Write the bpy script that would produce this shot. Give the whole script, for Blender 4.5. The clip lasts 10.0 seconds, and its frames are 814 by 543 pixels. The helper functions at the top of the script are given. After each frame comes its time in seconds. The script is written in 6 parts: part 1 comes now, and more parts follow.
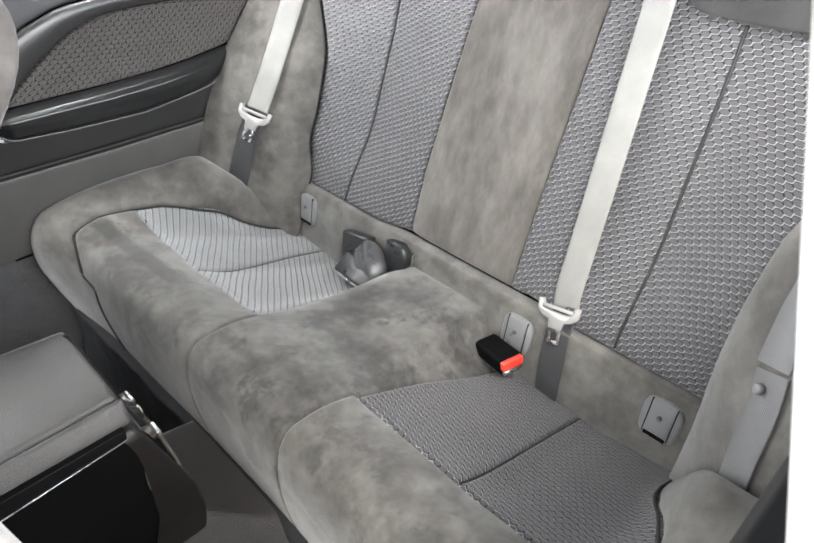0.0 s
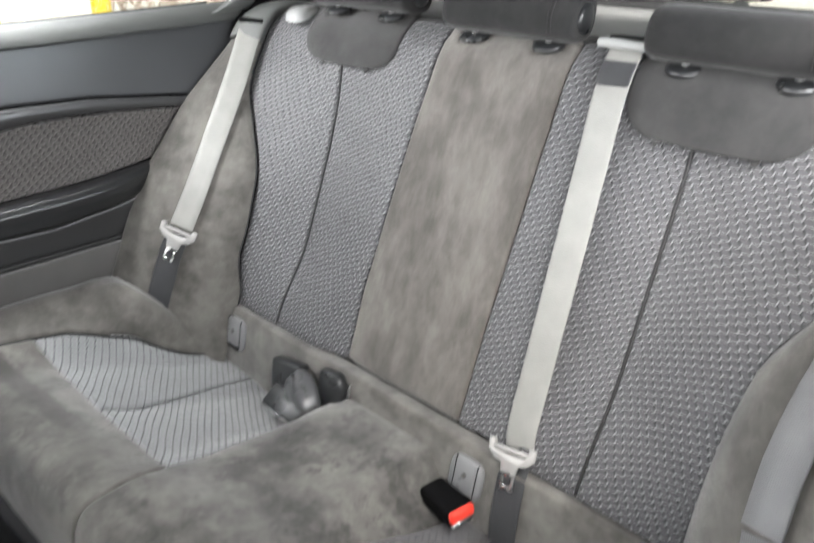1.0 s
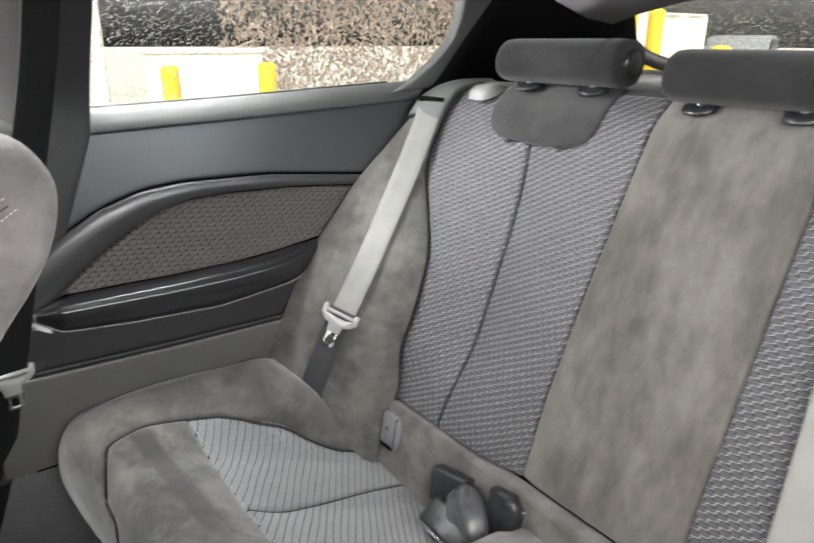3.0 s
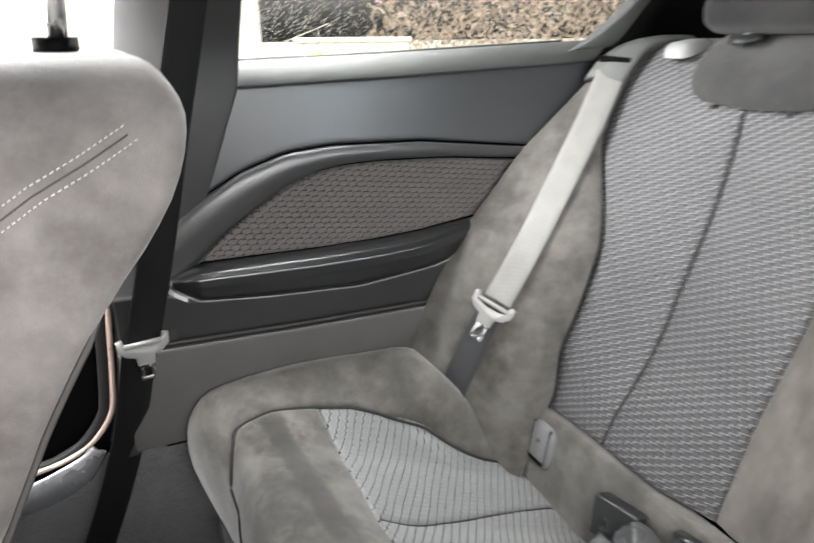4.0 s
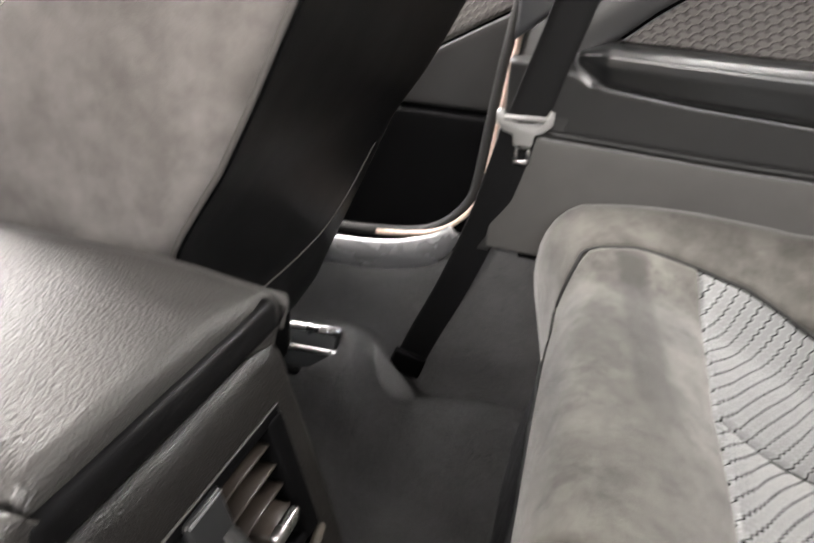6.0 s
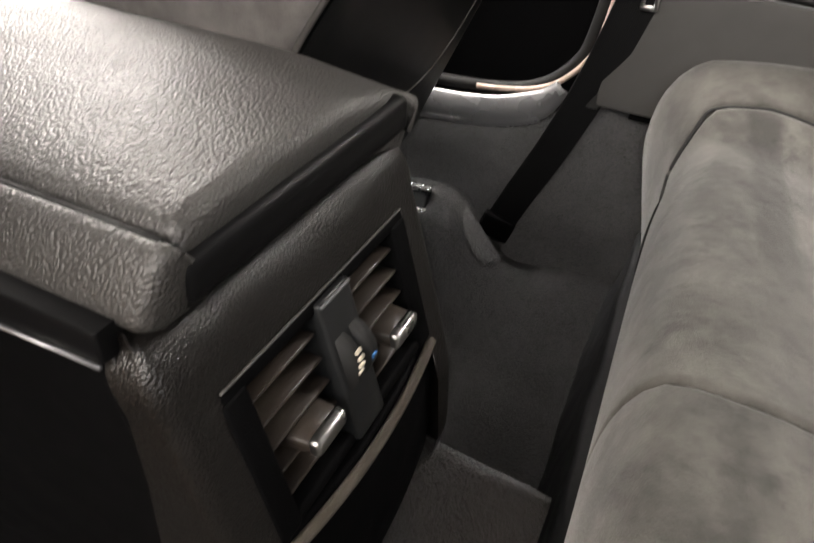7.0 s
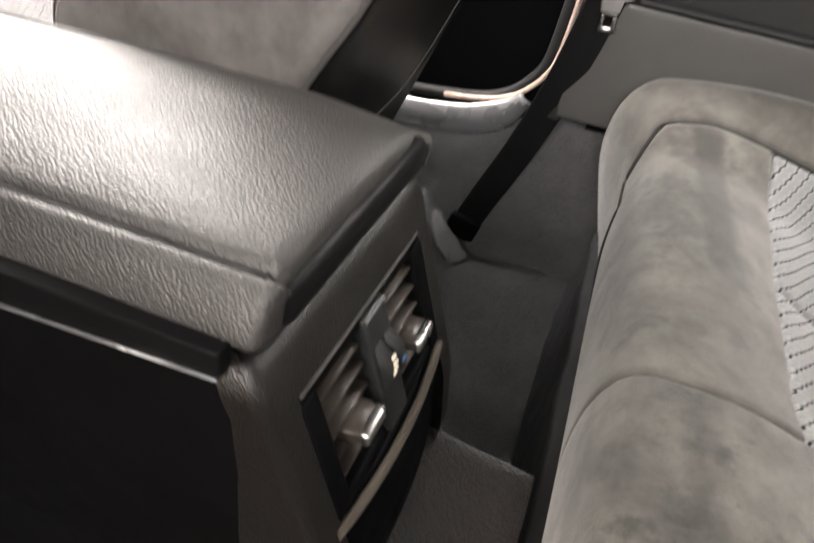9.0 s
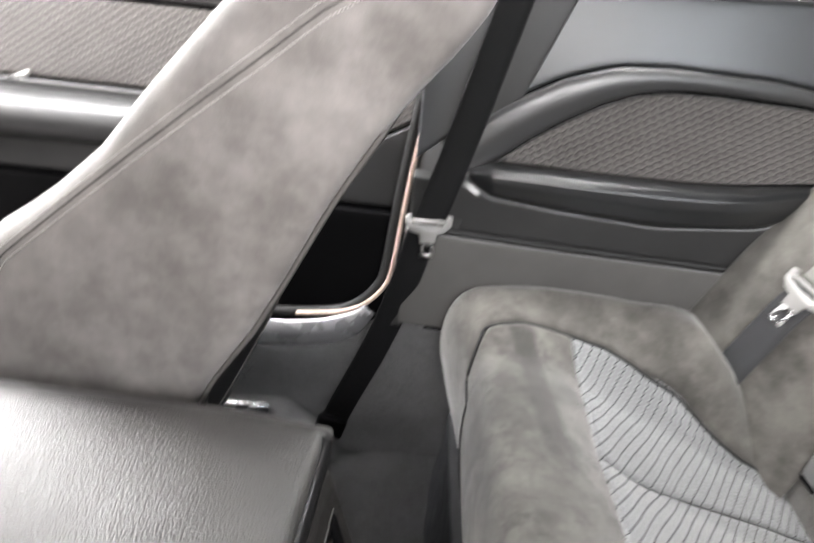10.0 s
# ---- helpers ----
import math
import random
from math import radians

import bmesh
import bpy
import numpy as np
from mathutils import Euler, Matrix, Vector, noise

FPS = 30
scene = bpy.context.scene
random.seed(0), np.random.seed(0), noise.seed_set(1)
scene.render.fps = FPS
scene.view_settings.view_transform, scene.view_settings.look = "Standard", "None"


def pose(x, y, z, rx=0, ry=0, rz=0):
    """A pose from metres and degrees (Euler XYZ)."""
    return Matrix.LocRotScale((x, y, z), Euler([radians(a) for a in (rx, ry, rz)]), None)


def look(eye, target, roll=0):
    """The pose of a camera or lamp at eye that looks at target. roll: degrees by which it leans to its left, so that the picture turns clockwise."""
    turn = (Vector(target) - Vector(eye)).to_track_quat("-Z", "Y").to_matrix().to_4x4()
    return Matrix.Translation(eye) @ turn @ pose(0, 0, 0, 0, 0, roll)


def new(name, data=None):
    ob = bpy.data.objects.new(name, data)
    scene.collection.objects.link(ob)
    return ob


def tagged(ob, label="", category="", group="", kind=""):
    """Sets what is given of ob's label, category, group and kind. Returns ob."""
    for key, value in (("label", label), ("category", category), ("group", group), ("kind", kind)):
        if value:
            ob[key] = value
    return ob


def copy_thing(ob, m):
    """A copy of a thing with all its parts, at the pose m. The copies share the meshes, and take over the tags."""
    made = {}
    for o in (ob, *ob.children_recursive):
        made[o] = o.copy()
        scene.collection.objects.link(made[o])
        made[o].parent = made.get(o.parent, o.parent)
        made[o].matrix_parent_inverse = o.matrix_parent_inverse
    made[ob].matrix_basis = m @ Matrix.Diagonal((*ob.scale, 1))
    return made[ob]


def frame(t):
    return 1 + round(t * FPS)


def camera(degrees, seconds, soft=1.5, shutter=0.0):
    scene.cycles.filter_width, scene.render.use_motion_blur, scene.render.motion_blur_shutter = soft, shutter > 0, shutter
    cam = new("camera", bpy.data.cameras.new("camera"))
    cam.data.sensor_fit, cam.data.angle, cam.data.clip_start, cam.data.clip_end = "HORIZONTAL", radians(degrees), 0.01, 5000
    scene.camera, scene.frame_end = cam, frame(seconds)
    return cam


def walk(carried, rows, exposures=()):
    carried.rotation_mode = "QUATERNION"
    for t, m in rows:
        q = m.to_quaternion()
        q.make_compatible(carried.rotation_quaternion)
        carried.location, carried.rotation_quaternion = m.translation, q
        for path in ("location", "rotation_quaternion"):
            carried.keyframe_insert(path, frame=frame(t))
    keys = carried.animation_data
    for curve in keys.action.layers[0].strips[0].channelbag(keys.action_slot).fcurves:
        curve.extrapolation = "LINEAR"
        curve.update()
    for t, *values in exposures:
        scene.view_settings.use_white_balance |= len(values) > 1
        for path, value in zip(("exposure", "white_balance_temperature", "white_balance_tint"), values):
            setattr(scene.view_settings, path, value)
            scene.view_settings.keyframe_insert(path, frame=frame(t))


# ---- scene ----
cam = camera(64.5, 10.0, soft=1.5, shutter=0.5)
PATH = [
    (0, (-0.724, -0.625, 1.182), (0.386, 0.536, -0.011), -0.9),
    (0.5, (-0.706, -0.596, 1.156), (0.495, 0.56, 0.051), -0.5),
    (1, (-0.636, -0.558, 1.165), (0.71, 0.597, 0.241), 1.5),
    (1.5, (-0.622, -0.539, 1.181), (0.82, 0.632, 0.44), 2.4),
    (2, (-0.598, -0.509, 1.171), (0.806, 0.745, 0.494), 2.0),
    (2.5, (-0.613, -0.452, 1.141), (0.667, 0.932, 0.471), 1.2),
    (4, (-0.578, -0.266, 1.045), (0.2065, 1.419, 0.364), -0.52),
    (4.5, (-0.525, -0.162, 1.009), (0.013, 1.624, 0.289), 0.9),
    (5, (-0.471, -0.126, 0.974), (-0.254, 1.708, 0.208), 2.6),
    (5.5, (-0.462, -0.165, 0.865), (-0.683, 1.681, 0.13), 3.0),
    (6, (-0.476, -0.167, 0.823), (-0.975, 1.548, -0.076), 3.8),
    (7.5, (-0.5, -0.191, 0.766), (-1.109, 1.202, -0.533), 4.3),
    (8, (-0.498, -0.198, 0.762), (-1.075, 1.17, -0.578), 5.0),
    (8.5, (-0.5, -0.208, 0.779), (-1.027, 1.196, -0.544), 6.3),
    (9, (-0.523, -0.229, 0.821), (-0.981, 1.282, -0.408), 7.5),
    (9.5, (-0.548, -0.255, 0.89), (-0.87, 1.431, -0.137), 7.6),
    (10, (-0.561, -0.286, 0.954), (-0.63, 1.55, 0.162), 5.7),
]
EXPOSURES = [
    (0.0, 0.4, 6500, 10), (0.5, 0.62, 6500, 10), (1.0, 0.18, 6500, 10), (1.6, -0.08, 6500, 10), (2.7, -0.06, 6550, 10), (4.0, 0.2, 6650, 10), (4.5, 0.4, 6600, 10), (5.0, 0.6, 6600, 10),
    (5.6, 0.78, 6850, 12), (6.2, 0.42, 7150, 13), (7.4, -0.05, 7350, 13), (8.5, 0.05, 7350, 13), (9.2, 0.52, 7150, 14), (9.6, 0.6, 6950, 13), (10.0, 0.6, 6700, 12),
]
walk(cam, [(t, look(eye, target, roll)) for t, eye, target, roll in PATH], EXPOSURES)

# ---- light ----
world = bpy.data.worlds.new("overcast_sky")
scene.world = world
world.use_nodes = True
wn, wl = world.node_tree.nodes, world.node_tree.links
sky = wn.new("ShaderNodeTexSky")
sky.sky_type = "NISHITA"
sky.sun_disc = False
sky.sun_elevation, sky.sun_rotation = radians(48), radians(200)
sky.air_density, sky.dust_density, sky.ozone_density = 1.0, 6.0, 0.3
grey = wn.new("ShaderNodeHueSaturation")
grey.inputs["Saturation"].default_value = 0.25
wl.new(sky.outputs["Color"], grey.inputs["Color"])
wl.new(grey.outputs["Color"], wn["Background"].inputs["Color"])
wn["Background"].inputs["Strength"].default_value = 0.15
sun = new("sun", bpy.data.lights.new("sun", "SUN"))
sun.data.energy, sun.data.angle, sun.data.color = 4.5, radians(25), (1.0, 0.97, 0.93)
sun.matrix_world = look((0, 0, 5), (1.6, 2.6, 0.9))


def window_light(name, eye, target, sx, sy, watts, colour=(0.97, 0.98, 1.0), spread=180):
    data = bpy.data.lights.new(name, "AREA")
    data.shape, data.size, data.size_y, data.energy, data.color = "RECTANGLE", sx, sy, watts, colour
    data.spread = radians(spread)
    ob = new(name, data)
    ob.matrix_world = look(eye, target)
    return ob


window_light("driver_side_daylight", (-0.45, -1.74, 1.64), (-0.25, 0.3, 0.74), 1.1, 0.5, 58)
# Added lamp in the open doorway, narrowed onto the near seatback.
window_light("driver_door_fill", (-0.86, -0.69, 1.10), (0.15, -0.28, 0.72), 0.8, 0.3, 7, spread=80)
window_light("windscreen_daylight", (-1.75, 0.0, 1.24), (0.1, 0.0, 0.60), 1.1, 0.3, 6)
window_light("passenger_window_daylight", (-1.12, 0.80, 1.18), (-0.85, -0.1, 0.35), 1.15, 0.42, 62)
window_light("quarter_window_daylight", (-0.36, 0.68, 1.22), (-0.36, 0.34, 0.40), 0.40, 0.14, 9)
window_light("near_quarter_window_daylight", (0.34, -0.72, 1.12), (-0.15, 0.60, 0.88), 0.46, 0.30, 11, (0.80, 0.90, 1.0))


# ---- materials ----
class Graph:
    """A material with short ways to add and join nodes."""

    def __init__(self, name):
        self.m = bpy.data.materials.new(name)
        self.m.use_nodes = True
        self.t = self.m.node_tree
        self.b = self.t.nodes["Principled BSDF"]
        self.tc = self.t.nodes.new("ShaderNodeTexCoord")

    def put(self, socket, value):
        if hasattr(value, "is_output"):
            self.t.links.new(value, socket)
        else:
            socket.default_value = value

    def node(self, kind, out=0, **ins):
        n = self.t.nodes.new("ShaderNode" + kind)
        for k, v in ins.items():
            self.put(n.inputs[k.replace("_", " ")], v)
        return n.outputs[out]

    def math(self, op, a, b=0.0, c=0.0):
        n = self.t.nodes.new("ShaderNodeMath")
        n.operation = op
        for s, v in zip(n.inputs, (a, b, c)):
            self.put(s, v)
        return n.outputs[0]

    def vec(self, op, a, b=(0, 0, 0), out=0):
        n = self.t.nodes.new("ShaderNodeVectorMath")
        n.operation = op
        self.put(n.inputs[0], a), self.put(n.inputs[1], b)
        return n.outputs[out]

    def mix(self, f, a, b):
        n = self.t.nodes.new("ShaderNodeMix")
        n.data_type = "RGBA"
        self.put(n.inputs[0], f), self.put(n.inputs[6], a), self.put(n.inputs[7], b)
        return n.outputs[2]

    def span(self, v, a, b, c=0.0, d=1.0):
        n = self.t.nodes.new("ShaderNodeMapRange")
        n.interpolation_type = "SMOOTHSTEP"
        for s, x in zip(n.inputs, (v, a, b, c, d)):
            self.put(s, x)
        return n.outputs[0]

    def coords(self, kind="Object", scale=(1, 1, 1)):
        return self.vec("MULTIPLY", self.tc.outputs[kind], scale)

    def noise(self, at, scale, detail=3.0, rough=0.55):
        return self.node("TexNoise", 0, Vector=at, Scale=scale, Detail=detail, Roughness=rough)

    def bump(self, height, strength, distance):
        return self.node("Bump", 0, Height=height, Strength=strength, Distance=distance)

    def set(self, **ins):
        for k, v in ins.items():
            self.put(self.b.inputs[k.replace("_", " ")], v)
        return self.m


def rgb(r, g, b):
    return (r, g, b, 1.0)


def suede(name, dark, light, stretch=(1, 1, 1), kind="Object", worn=False, sheen=0.35):
    g = Graph(name)
    at = g.coords(kind, stretch)
    nap = g.span(g.noise(at, 9, 5, 0.6), 0.36, 0.67)
    patch = g.span(g.noise(at, 32, 4, 0.65), 0.34, 0.72)
    fine = g.noise(g.coords(kind), 900, 2)
    f = g.math("ADD", g.math("MULTIPLY", nap, 0.62), g.math("MULTIPLY", patch, 0.38))
    colour = g.mix(f, rgb(*dark), rgb(*light))
    colour = g.mix(g.math("MULTIPLY", fine, 0.25), colour, rgb(*[c * 0.6 for c in dark]))
    if worn:
        # a dark rubbed streak along the front edge and mottled marks below it
        xyz = g.t.nodes.new("ShaderNodeSeparateXYZ")
        g.put(xyz.inputs[0], g.vec("ADD", at, g.vec("MULTIPLY", g.node("TexNoise", 1, Vector=at, Scale=22.0, Detail=3.0), (0.02, 0.03, 0.0))))
        mid = g.math("ADD", g.math("MULTIPLY", xyz.outputs[1], -0.10), -0.352)
        off = g.math("ABSOLUTE", g.math("SUBTRACT", xyz.outputs[0], mid))
        streak = g.math("MULTIPLY", g.span(off, 0.022, 0.010), g.math("MULTIPLY", g.span(xyz.outputs[1], 0.27, 0.34), g.span(xyz.outputs[1], 0.575, 0.55)))
        marks = g.span(g.noise(g.coords(kind, (1, 1, 0.5)), 17, 5, 0.7), 0.52, 0.64, 0.0, 0.65)
        colour = g.mix(g.math("MULTIPLY", streak, 0.75), g.mix(marks, colour, rgb(*[c * 0.75 for c in dark])), rgb(*[c * 0.6 for c in dark]))
    h = g.math("ADD", fine, g.math("MULTIPLY", g.noise(at, 60, 3), 1.5))
    return g.set(Base_Color=colour, Roughness=0.92, Specular_IOR_Level=0.2, Sheen_Weight=sheen, Sheen_Roughness=0.5,
                 Normal=g.bump(h, 0.35, 0.0015))


def honeycomb(name, base, thread, groove_shade, a=0.0165, row=0.0105, gloss=0.45, cut=0.36):
    """Woven seat cloth: rows of small raised cells with a pale thread along the lower edge."""
    g = Graph(name)
    uv = g.vec("ADD", g.coords("UV", (1 / a, 0.866 / row, 0)), (200, 200 * 1.732, 0))
    wob = g.vec("MULTIPLY", g.vec("SUBTRACT", g.node("TexNoise", 1, Vector=uv, Scale=0.9, Detail=2.0), (0.5, 0.5, 0.5)), (0.16, 0.16, 0))
    p = g.vec("ADD", uv, wob)
    s = (1.0, 1.732, 1.0)
    h = (0.5, 0.866, 0.0)
    va = g.vec("SUBTRACT", g.vec("MODULO", p, s), h)
    vb = g.vec("SUBTRACT", g.vec("MODULO", g.vec("SUBTRACT", p, h), s), h)
    flat = (1, 1, 0)
    va, vb = g.vec("MULTIPLY", va, flat), g.vec("MULTIPLY", vb, flat)
    near = g.math("LESS_THAN", g.vec("DOT_PRODUCT", va, va, 1), g.vec("DOT_PRODUCT", vb, vb, 1))
    q = g.t.nodes.new("ShaderNodeMix")
    q.data_type = "VECTOR"
    g.put(q.inputs[0], near), g.put(q.inputs[4], vb), g.put(q.inputs[5], va)
    xyz = g.t.nodes.new("ShaderNodeSeparateXYZ")
    g.put(xyz.inputs[0], q.outputs[1])
    ax, ay = g.math("ABSOLUTE", xyz.outputs[0]), g.math("ABSOLUTE", xyz.outputs[1])
    d = g.math("MAXIMUM", ax, g.math("ADD", g.math("MULTIPLY", ax, 0.5), g.math("MULTIPLY", ay, 0.866)))
    low = g.span(xyz.outputs[1], -0.06, -0.16)
    edge = g.math("MULTIPLY", g.span(d, cut, 0.46), g.math("SUBTRACT", 1.0, low))
    dash = g.span(g.noise(g.coords("UV"), 1300, 1), 0.3, 0.42)
    line = g.math("MULTIPLY", g.math("MULTIPLY", g.span(d, 0.40, 0.43), low), dash)
    weave = g.noise(g.coords("UV", (1, 2.2, 0)), 1500, 2)
    big = g.noise(g.coords("UV"), 14, 3)
    colour = g.mix(g.math("MULTIPLY", weave, 0.5), rgb(*base), rgb(*[c * 0.55 for c in base]))
    colour = g.mix(g.span(big, 0.3, 0.75, 0.0, 0.35), colour, rgb(*[c * 1.35 for c in base]))
    # Grooves between cells, with the shadow under each thread painted in.
    colour = g.mix(g.math("MULTIPLY", edge, 0.92), colour, rgb(*groove_shade))
    colour = g.mix(g.math("MULTIPLY", line, 0.9), colour, rgb(*thread))
    raised = g.math("SUBTRACT", 1.0, g.math("MULTIPLY", edge, 0.9))
    height = g.math("ADD", g.math("SUBTRACT", 1.0, edge), g.math("ADD", g.math("MULTIPLY", line, 0.5), g.math("MULTIPLY", weave, 0.2)))
    return g.set(Base_Color=colour, Roughness=0.46, Specular_IOR_Level=g.math("MULTIPLY", raised, gloss), Sheen_Weight=g.math("MULTIPLY", raised, 0.25), Sheen_Roughness=0.4, Normal=g.bump(height, 1.0, 0.0018))


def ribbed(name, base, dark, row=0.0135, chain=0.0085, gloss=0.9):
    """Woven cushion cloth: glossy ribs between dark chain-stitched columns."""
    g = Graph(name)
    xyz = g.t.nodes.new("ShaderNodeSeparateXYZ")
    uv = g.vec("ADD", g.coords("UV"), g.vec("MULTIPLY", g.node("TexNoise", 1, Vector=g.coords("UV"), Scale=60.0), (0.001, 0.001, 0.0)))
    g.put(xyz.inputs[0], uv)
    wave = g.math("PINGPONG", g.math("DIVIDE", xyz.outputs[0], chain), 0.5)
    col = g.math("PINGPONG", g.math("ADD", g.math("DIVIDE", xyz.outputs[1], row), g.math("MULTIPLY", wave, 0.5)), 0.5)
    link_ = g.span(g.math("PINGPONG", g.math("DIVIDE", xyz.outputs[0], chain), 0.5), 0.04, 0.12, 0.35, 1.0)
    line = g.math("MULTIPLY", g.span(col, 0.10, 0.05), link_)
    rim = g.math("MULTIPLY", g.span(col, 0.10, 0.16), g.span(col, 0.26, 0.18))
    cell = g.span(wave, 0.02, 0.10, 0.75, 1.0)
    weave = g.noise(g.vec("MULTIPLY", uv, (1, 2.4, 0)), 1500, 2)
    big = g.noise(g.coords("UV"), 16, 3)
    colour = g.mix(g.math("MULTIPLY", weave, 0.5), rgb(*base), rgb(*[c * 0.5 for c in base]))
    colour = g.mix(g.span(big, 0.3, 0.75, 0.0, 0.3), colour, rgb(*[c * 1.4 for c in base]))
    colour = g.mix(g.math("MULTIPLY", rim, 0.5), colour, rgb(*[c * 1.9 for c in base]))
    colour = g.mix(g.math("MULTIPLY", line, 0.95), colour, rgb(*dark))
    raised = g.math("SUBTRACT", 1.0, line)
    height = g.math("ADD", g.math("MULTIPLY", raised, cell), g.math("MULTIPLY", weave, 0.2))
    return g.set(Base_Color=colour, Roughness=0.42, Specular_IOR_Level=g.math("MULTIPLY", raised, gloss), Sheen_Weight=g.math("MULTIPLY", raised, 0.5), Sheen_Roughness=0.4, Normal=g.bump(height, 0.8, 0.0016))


def grained(name, base, rough, scale=700, strength=0.25, spread=0.25, metal=0.0, depth=0.0006, coat=0.0, gloss=0.5, uneven=1.0):
    """Moulded plastic, rubber or metal: fine grain, faint stains and uneven gloss."""
    g = Graph(name)
    at = g.coords("Object")
    stain = g.noise(at, 9, 4)
    grain = g.node("TexVoronoi", 0, Vector=at, Scale=scale)
    colour = g.mix(stain, rgb(*[c * (1 - spread) for c in base]), rgb(*[c * (1 + spread) for c in base]))
    r = g.span(g.noise(at, 26, 3), 0.25, 0.75, rough - 0.06 * uneven, rough + 0.08 * uneven)
    return g.set(Base_Color=colour, Roughness=r, Metallic=metal, Coat_Weight=coat, Coat_Roughness=0.22, Specular_IOR_Level=gloss, Normal=g.bump(grain, strength, depth))


def leather(name, base, rough, scale=420, strength=0.5, coat=0.0, gloss=0.5):
    """Grained leather: small flat cells between fine creases."""
    g = Graph(name)
    at = g.vec("ADD", g.coords("Object"), g.vec("MULTIPLY", g.node("TexNoise", 1, Vector=g.coords("Object"), Scale=260.0), (0.0012, 0.0012, 0.0012)))
    v = g.t.nodes.new("ShaderNodeTexVoronoi")
    v.feature = "SMOOTH_F1"
    g.put(v.inputs["Vector"], at), g.put(v.inputs["Scale"], scale), g.put(v.inputs["Smoothness"], 0.35)
    big = g.noise(at, 14, 4)
    colour = g.mix(big, rgb(*[c * 0.75 for c in base]), rgb(*[c * 1.25 for c in base]))
    pebble = g.math("SUBTRACT", 1.0, g.math("MULTIPLY", v.outputs[0], 1.1))
    h = g.math("ADD", pebble, g.math("MULTIPLY", g.noise(at, 700, 2), 0.5))
    return g.set(Base_Color=colour, Roughness=g.span(big, 0.3, 0.7, rough - 0.05, rough + 0.07), Coat_Weight=coat, Coat_Roughness=0.34, Specular_IOR_Level=gloss, Normal=g.bump(h, strength, 0.0007))


def carpet(name, base):
    g = Graph(name)
    at = g.coords("Object")
    tuft = g.span(g.noise(at, 330, 4, 0.75), 0.3, 0.72)
    big = g.noise(at, 16, 4, 0.65)
    colour = g.mix(tuft, rgb(*[c * 0.3 for c in base]), rgb(*[c * 1.5 for c in base]))
    colour = g.mix(g.span(big, 0.35, 0.7, 0.0, 0.6), colour, rgb(*[c * 1.7 for c in base]))
    return g.set(Base_Color=colour, Roughness=0.95, Specular_IOR_Level=0.15, Sheen_Weight=0.3, Normal=g.bump(g.math("ADD", tuft, g.math("MULTIPLY", big, 2.0)), 1.0, 0.005))


def webbing(name, base, gloss=0.35):
    g = Graph(name)
    uv = g.coords("UV")
    xyz = g.t.nodes.new("ShaderNodeSeparateXYZ")
    g.put(xyz.inputs[0], uv)
    rib = g.math("SINE", g.math("MULTIPLY", xyz.outputs[0], 2600))
    twill = g.math("SINE", g.math("ADD", g.math("MULTIPLY", xyz.outputs[0], 1500), g.math("MULTIPLY", xyz.outputs[1], 2600)))
    stain = g.noise(uv, 22, 4)
    colour = g.mix(stain, rgb(*[c * 0.8 for c in base]), rgb(*[c * 1.2 for c in base]))
    return g.set(Base_Color=colour, Roughness=0.45, Specular_IOR_Level=gloss, Sheen_Weight=gloss * 0.3, Normal=g.bump(g.math("ADD", rib, twill), 0.25, 0.0004))


def clear(name, tint=(1, 1, 1), ior=1.45, rough=0.0):
    g = Graph(name)
    return g.set(Base_Color=rgb(*tint), Roughness=rough, IOR=ior, Transmission_Weight=1.0)


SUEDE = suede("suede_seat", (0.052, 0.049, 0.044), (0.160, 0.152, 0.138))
SUEDE_ROLL = suede("suede_worn_edge", (0.056, 0.0535, 0.0485), (0.182, 0.174, 0.158), worn=True)
SUEDE_MID = suede("suede_stained_middle", (0.032, 0.031, 0.029), (0.168, 0.161, 0.148), worn=True)
SUEDE_BACK = suede("suede_brushed", (0.057, 0.0515, 0.046), (0.162, 0.150, 0.136), (1, 1.0, 0.35))
SUEDE_DARK = suede("suede_charcoal", (0.012, 0.012, 0.0122), (0.027, 0.0265, 0.026), sheen=0.12)
SUEDE_BIB = suede("suede_bib", (0.024, 0.0235, 0.0235), (0.046, 0.045, 0.044), sheen=0.2)
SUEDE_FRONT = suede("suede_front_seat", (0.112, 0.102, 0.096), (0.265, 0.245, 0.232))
# Far seat cloth; its sheen is painted in as a pale base.
CLOTH_SHEEN = ribbed("ribbed_seat_cloth_sheen", (0.195, 0.200, 0.202), (0.009, 0.0095, 0.011))
CLOTH = honeycomb("honeycomb_cloth", (0.064, 0.0632, 0.066), (0.32, 0.32, 0.33), (0.024, 0.0245, 0.026), 0.0122, 0.0096)
# The same cloth on the near side, left dark without that sheen.
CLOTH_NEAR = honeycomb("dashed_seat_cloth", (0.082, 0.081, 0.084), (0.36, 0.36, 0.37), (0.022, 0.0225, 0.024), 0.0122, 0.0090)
CLOTH_PANEL = honeycomb("honeycomb_panel_cloth", (0.125, 0.115, 0.110), (0.2, 0.185, 0.175), (0.035, 0.033, 0.031), 0.0128, 0.0092, 0.4, 0.34)
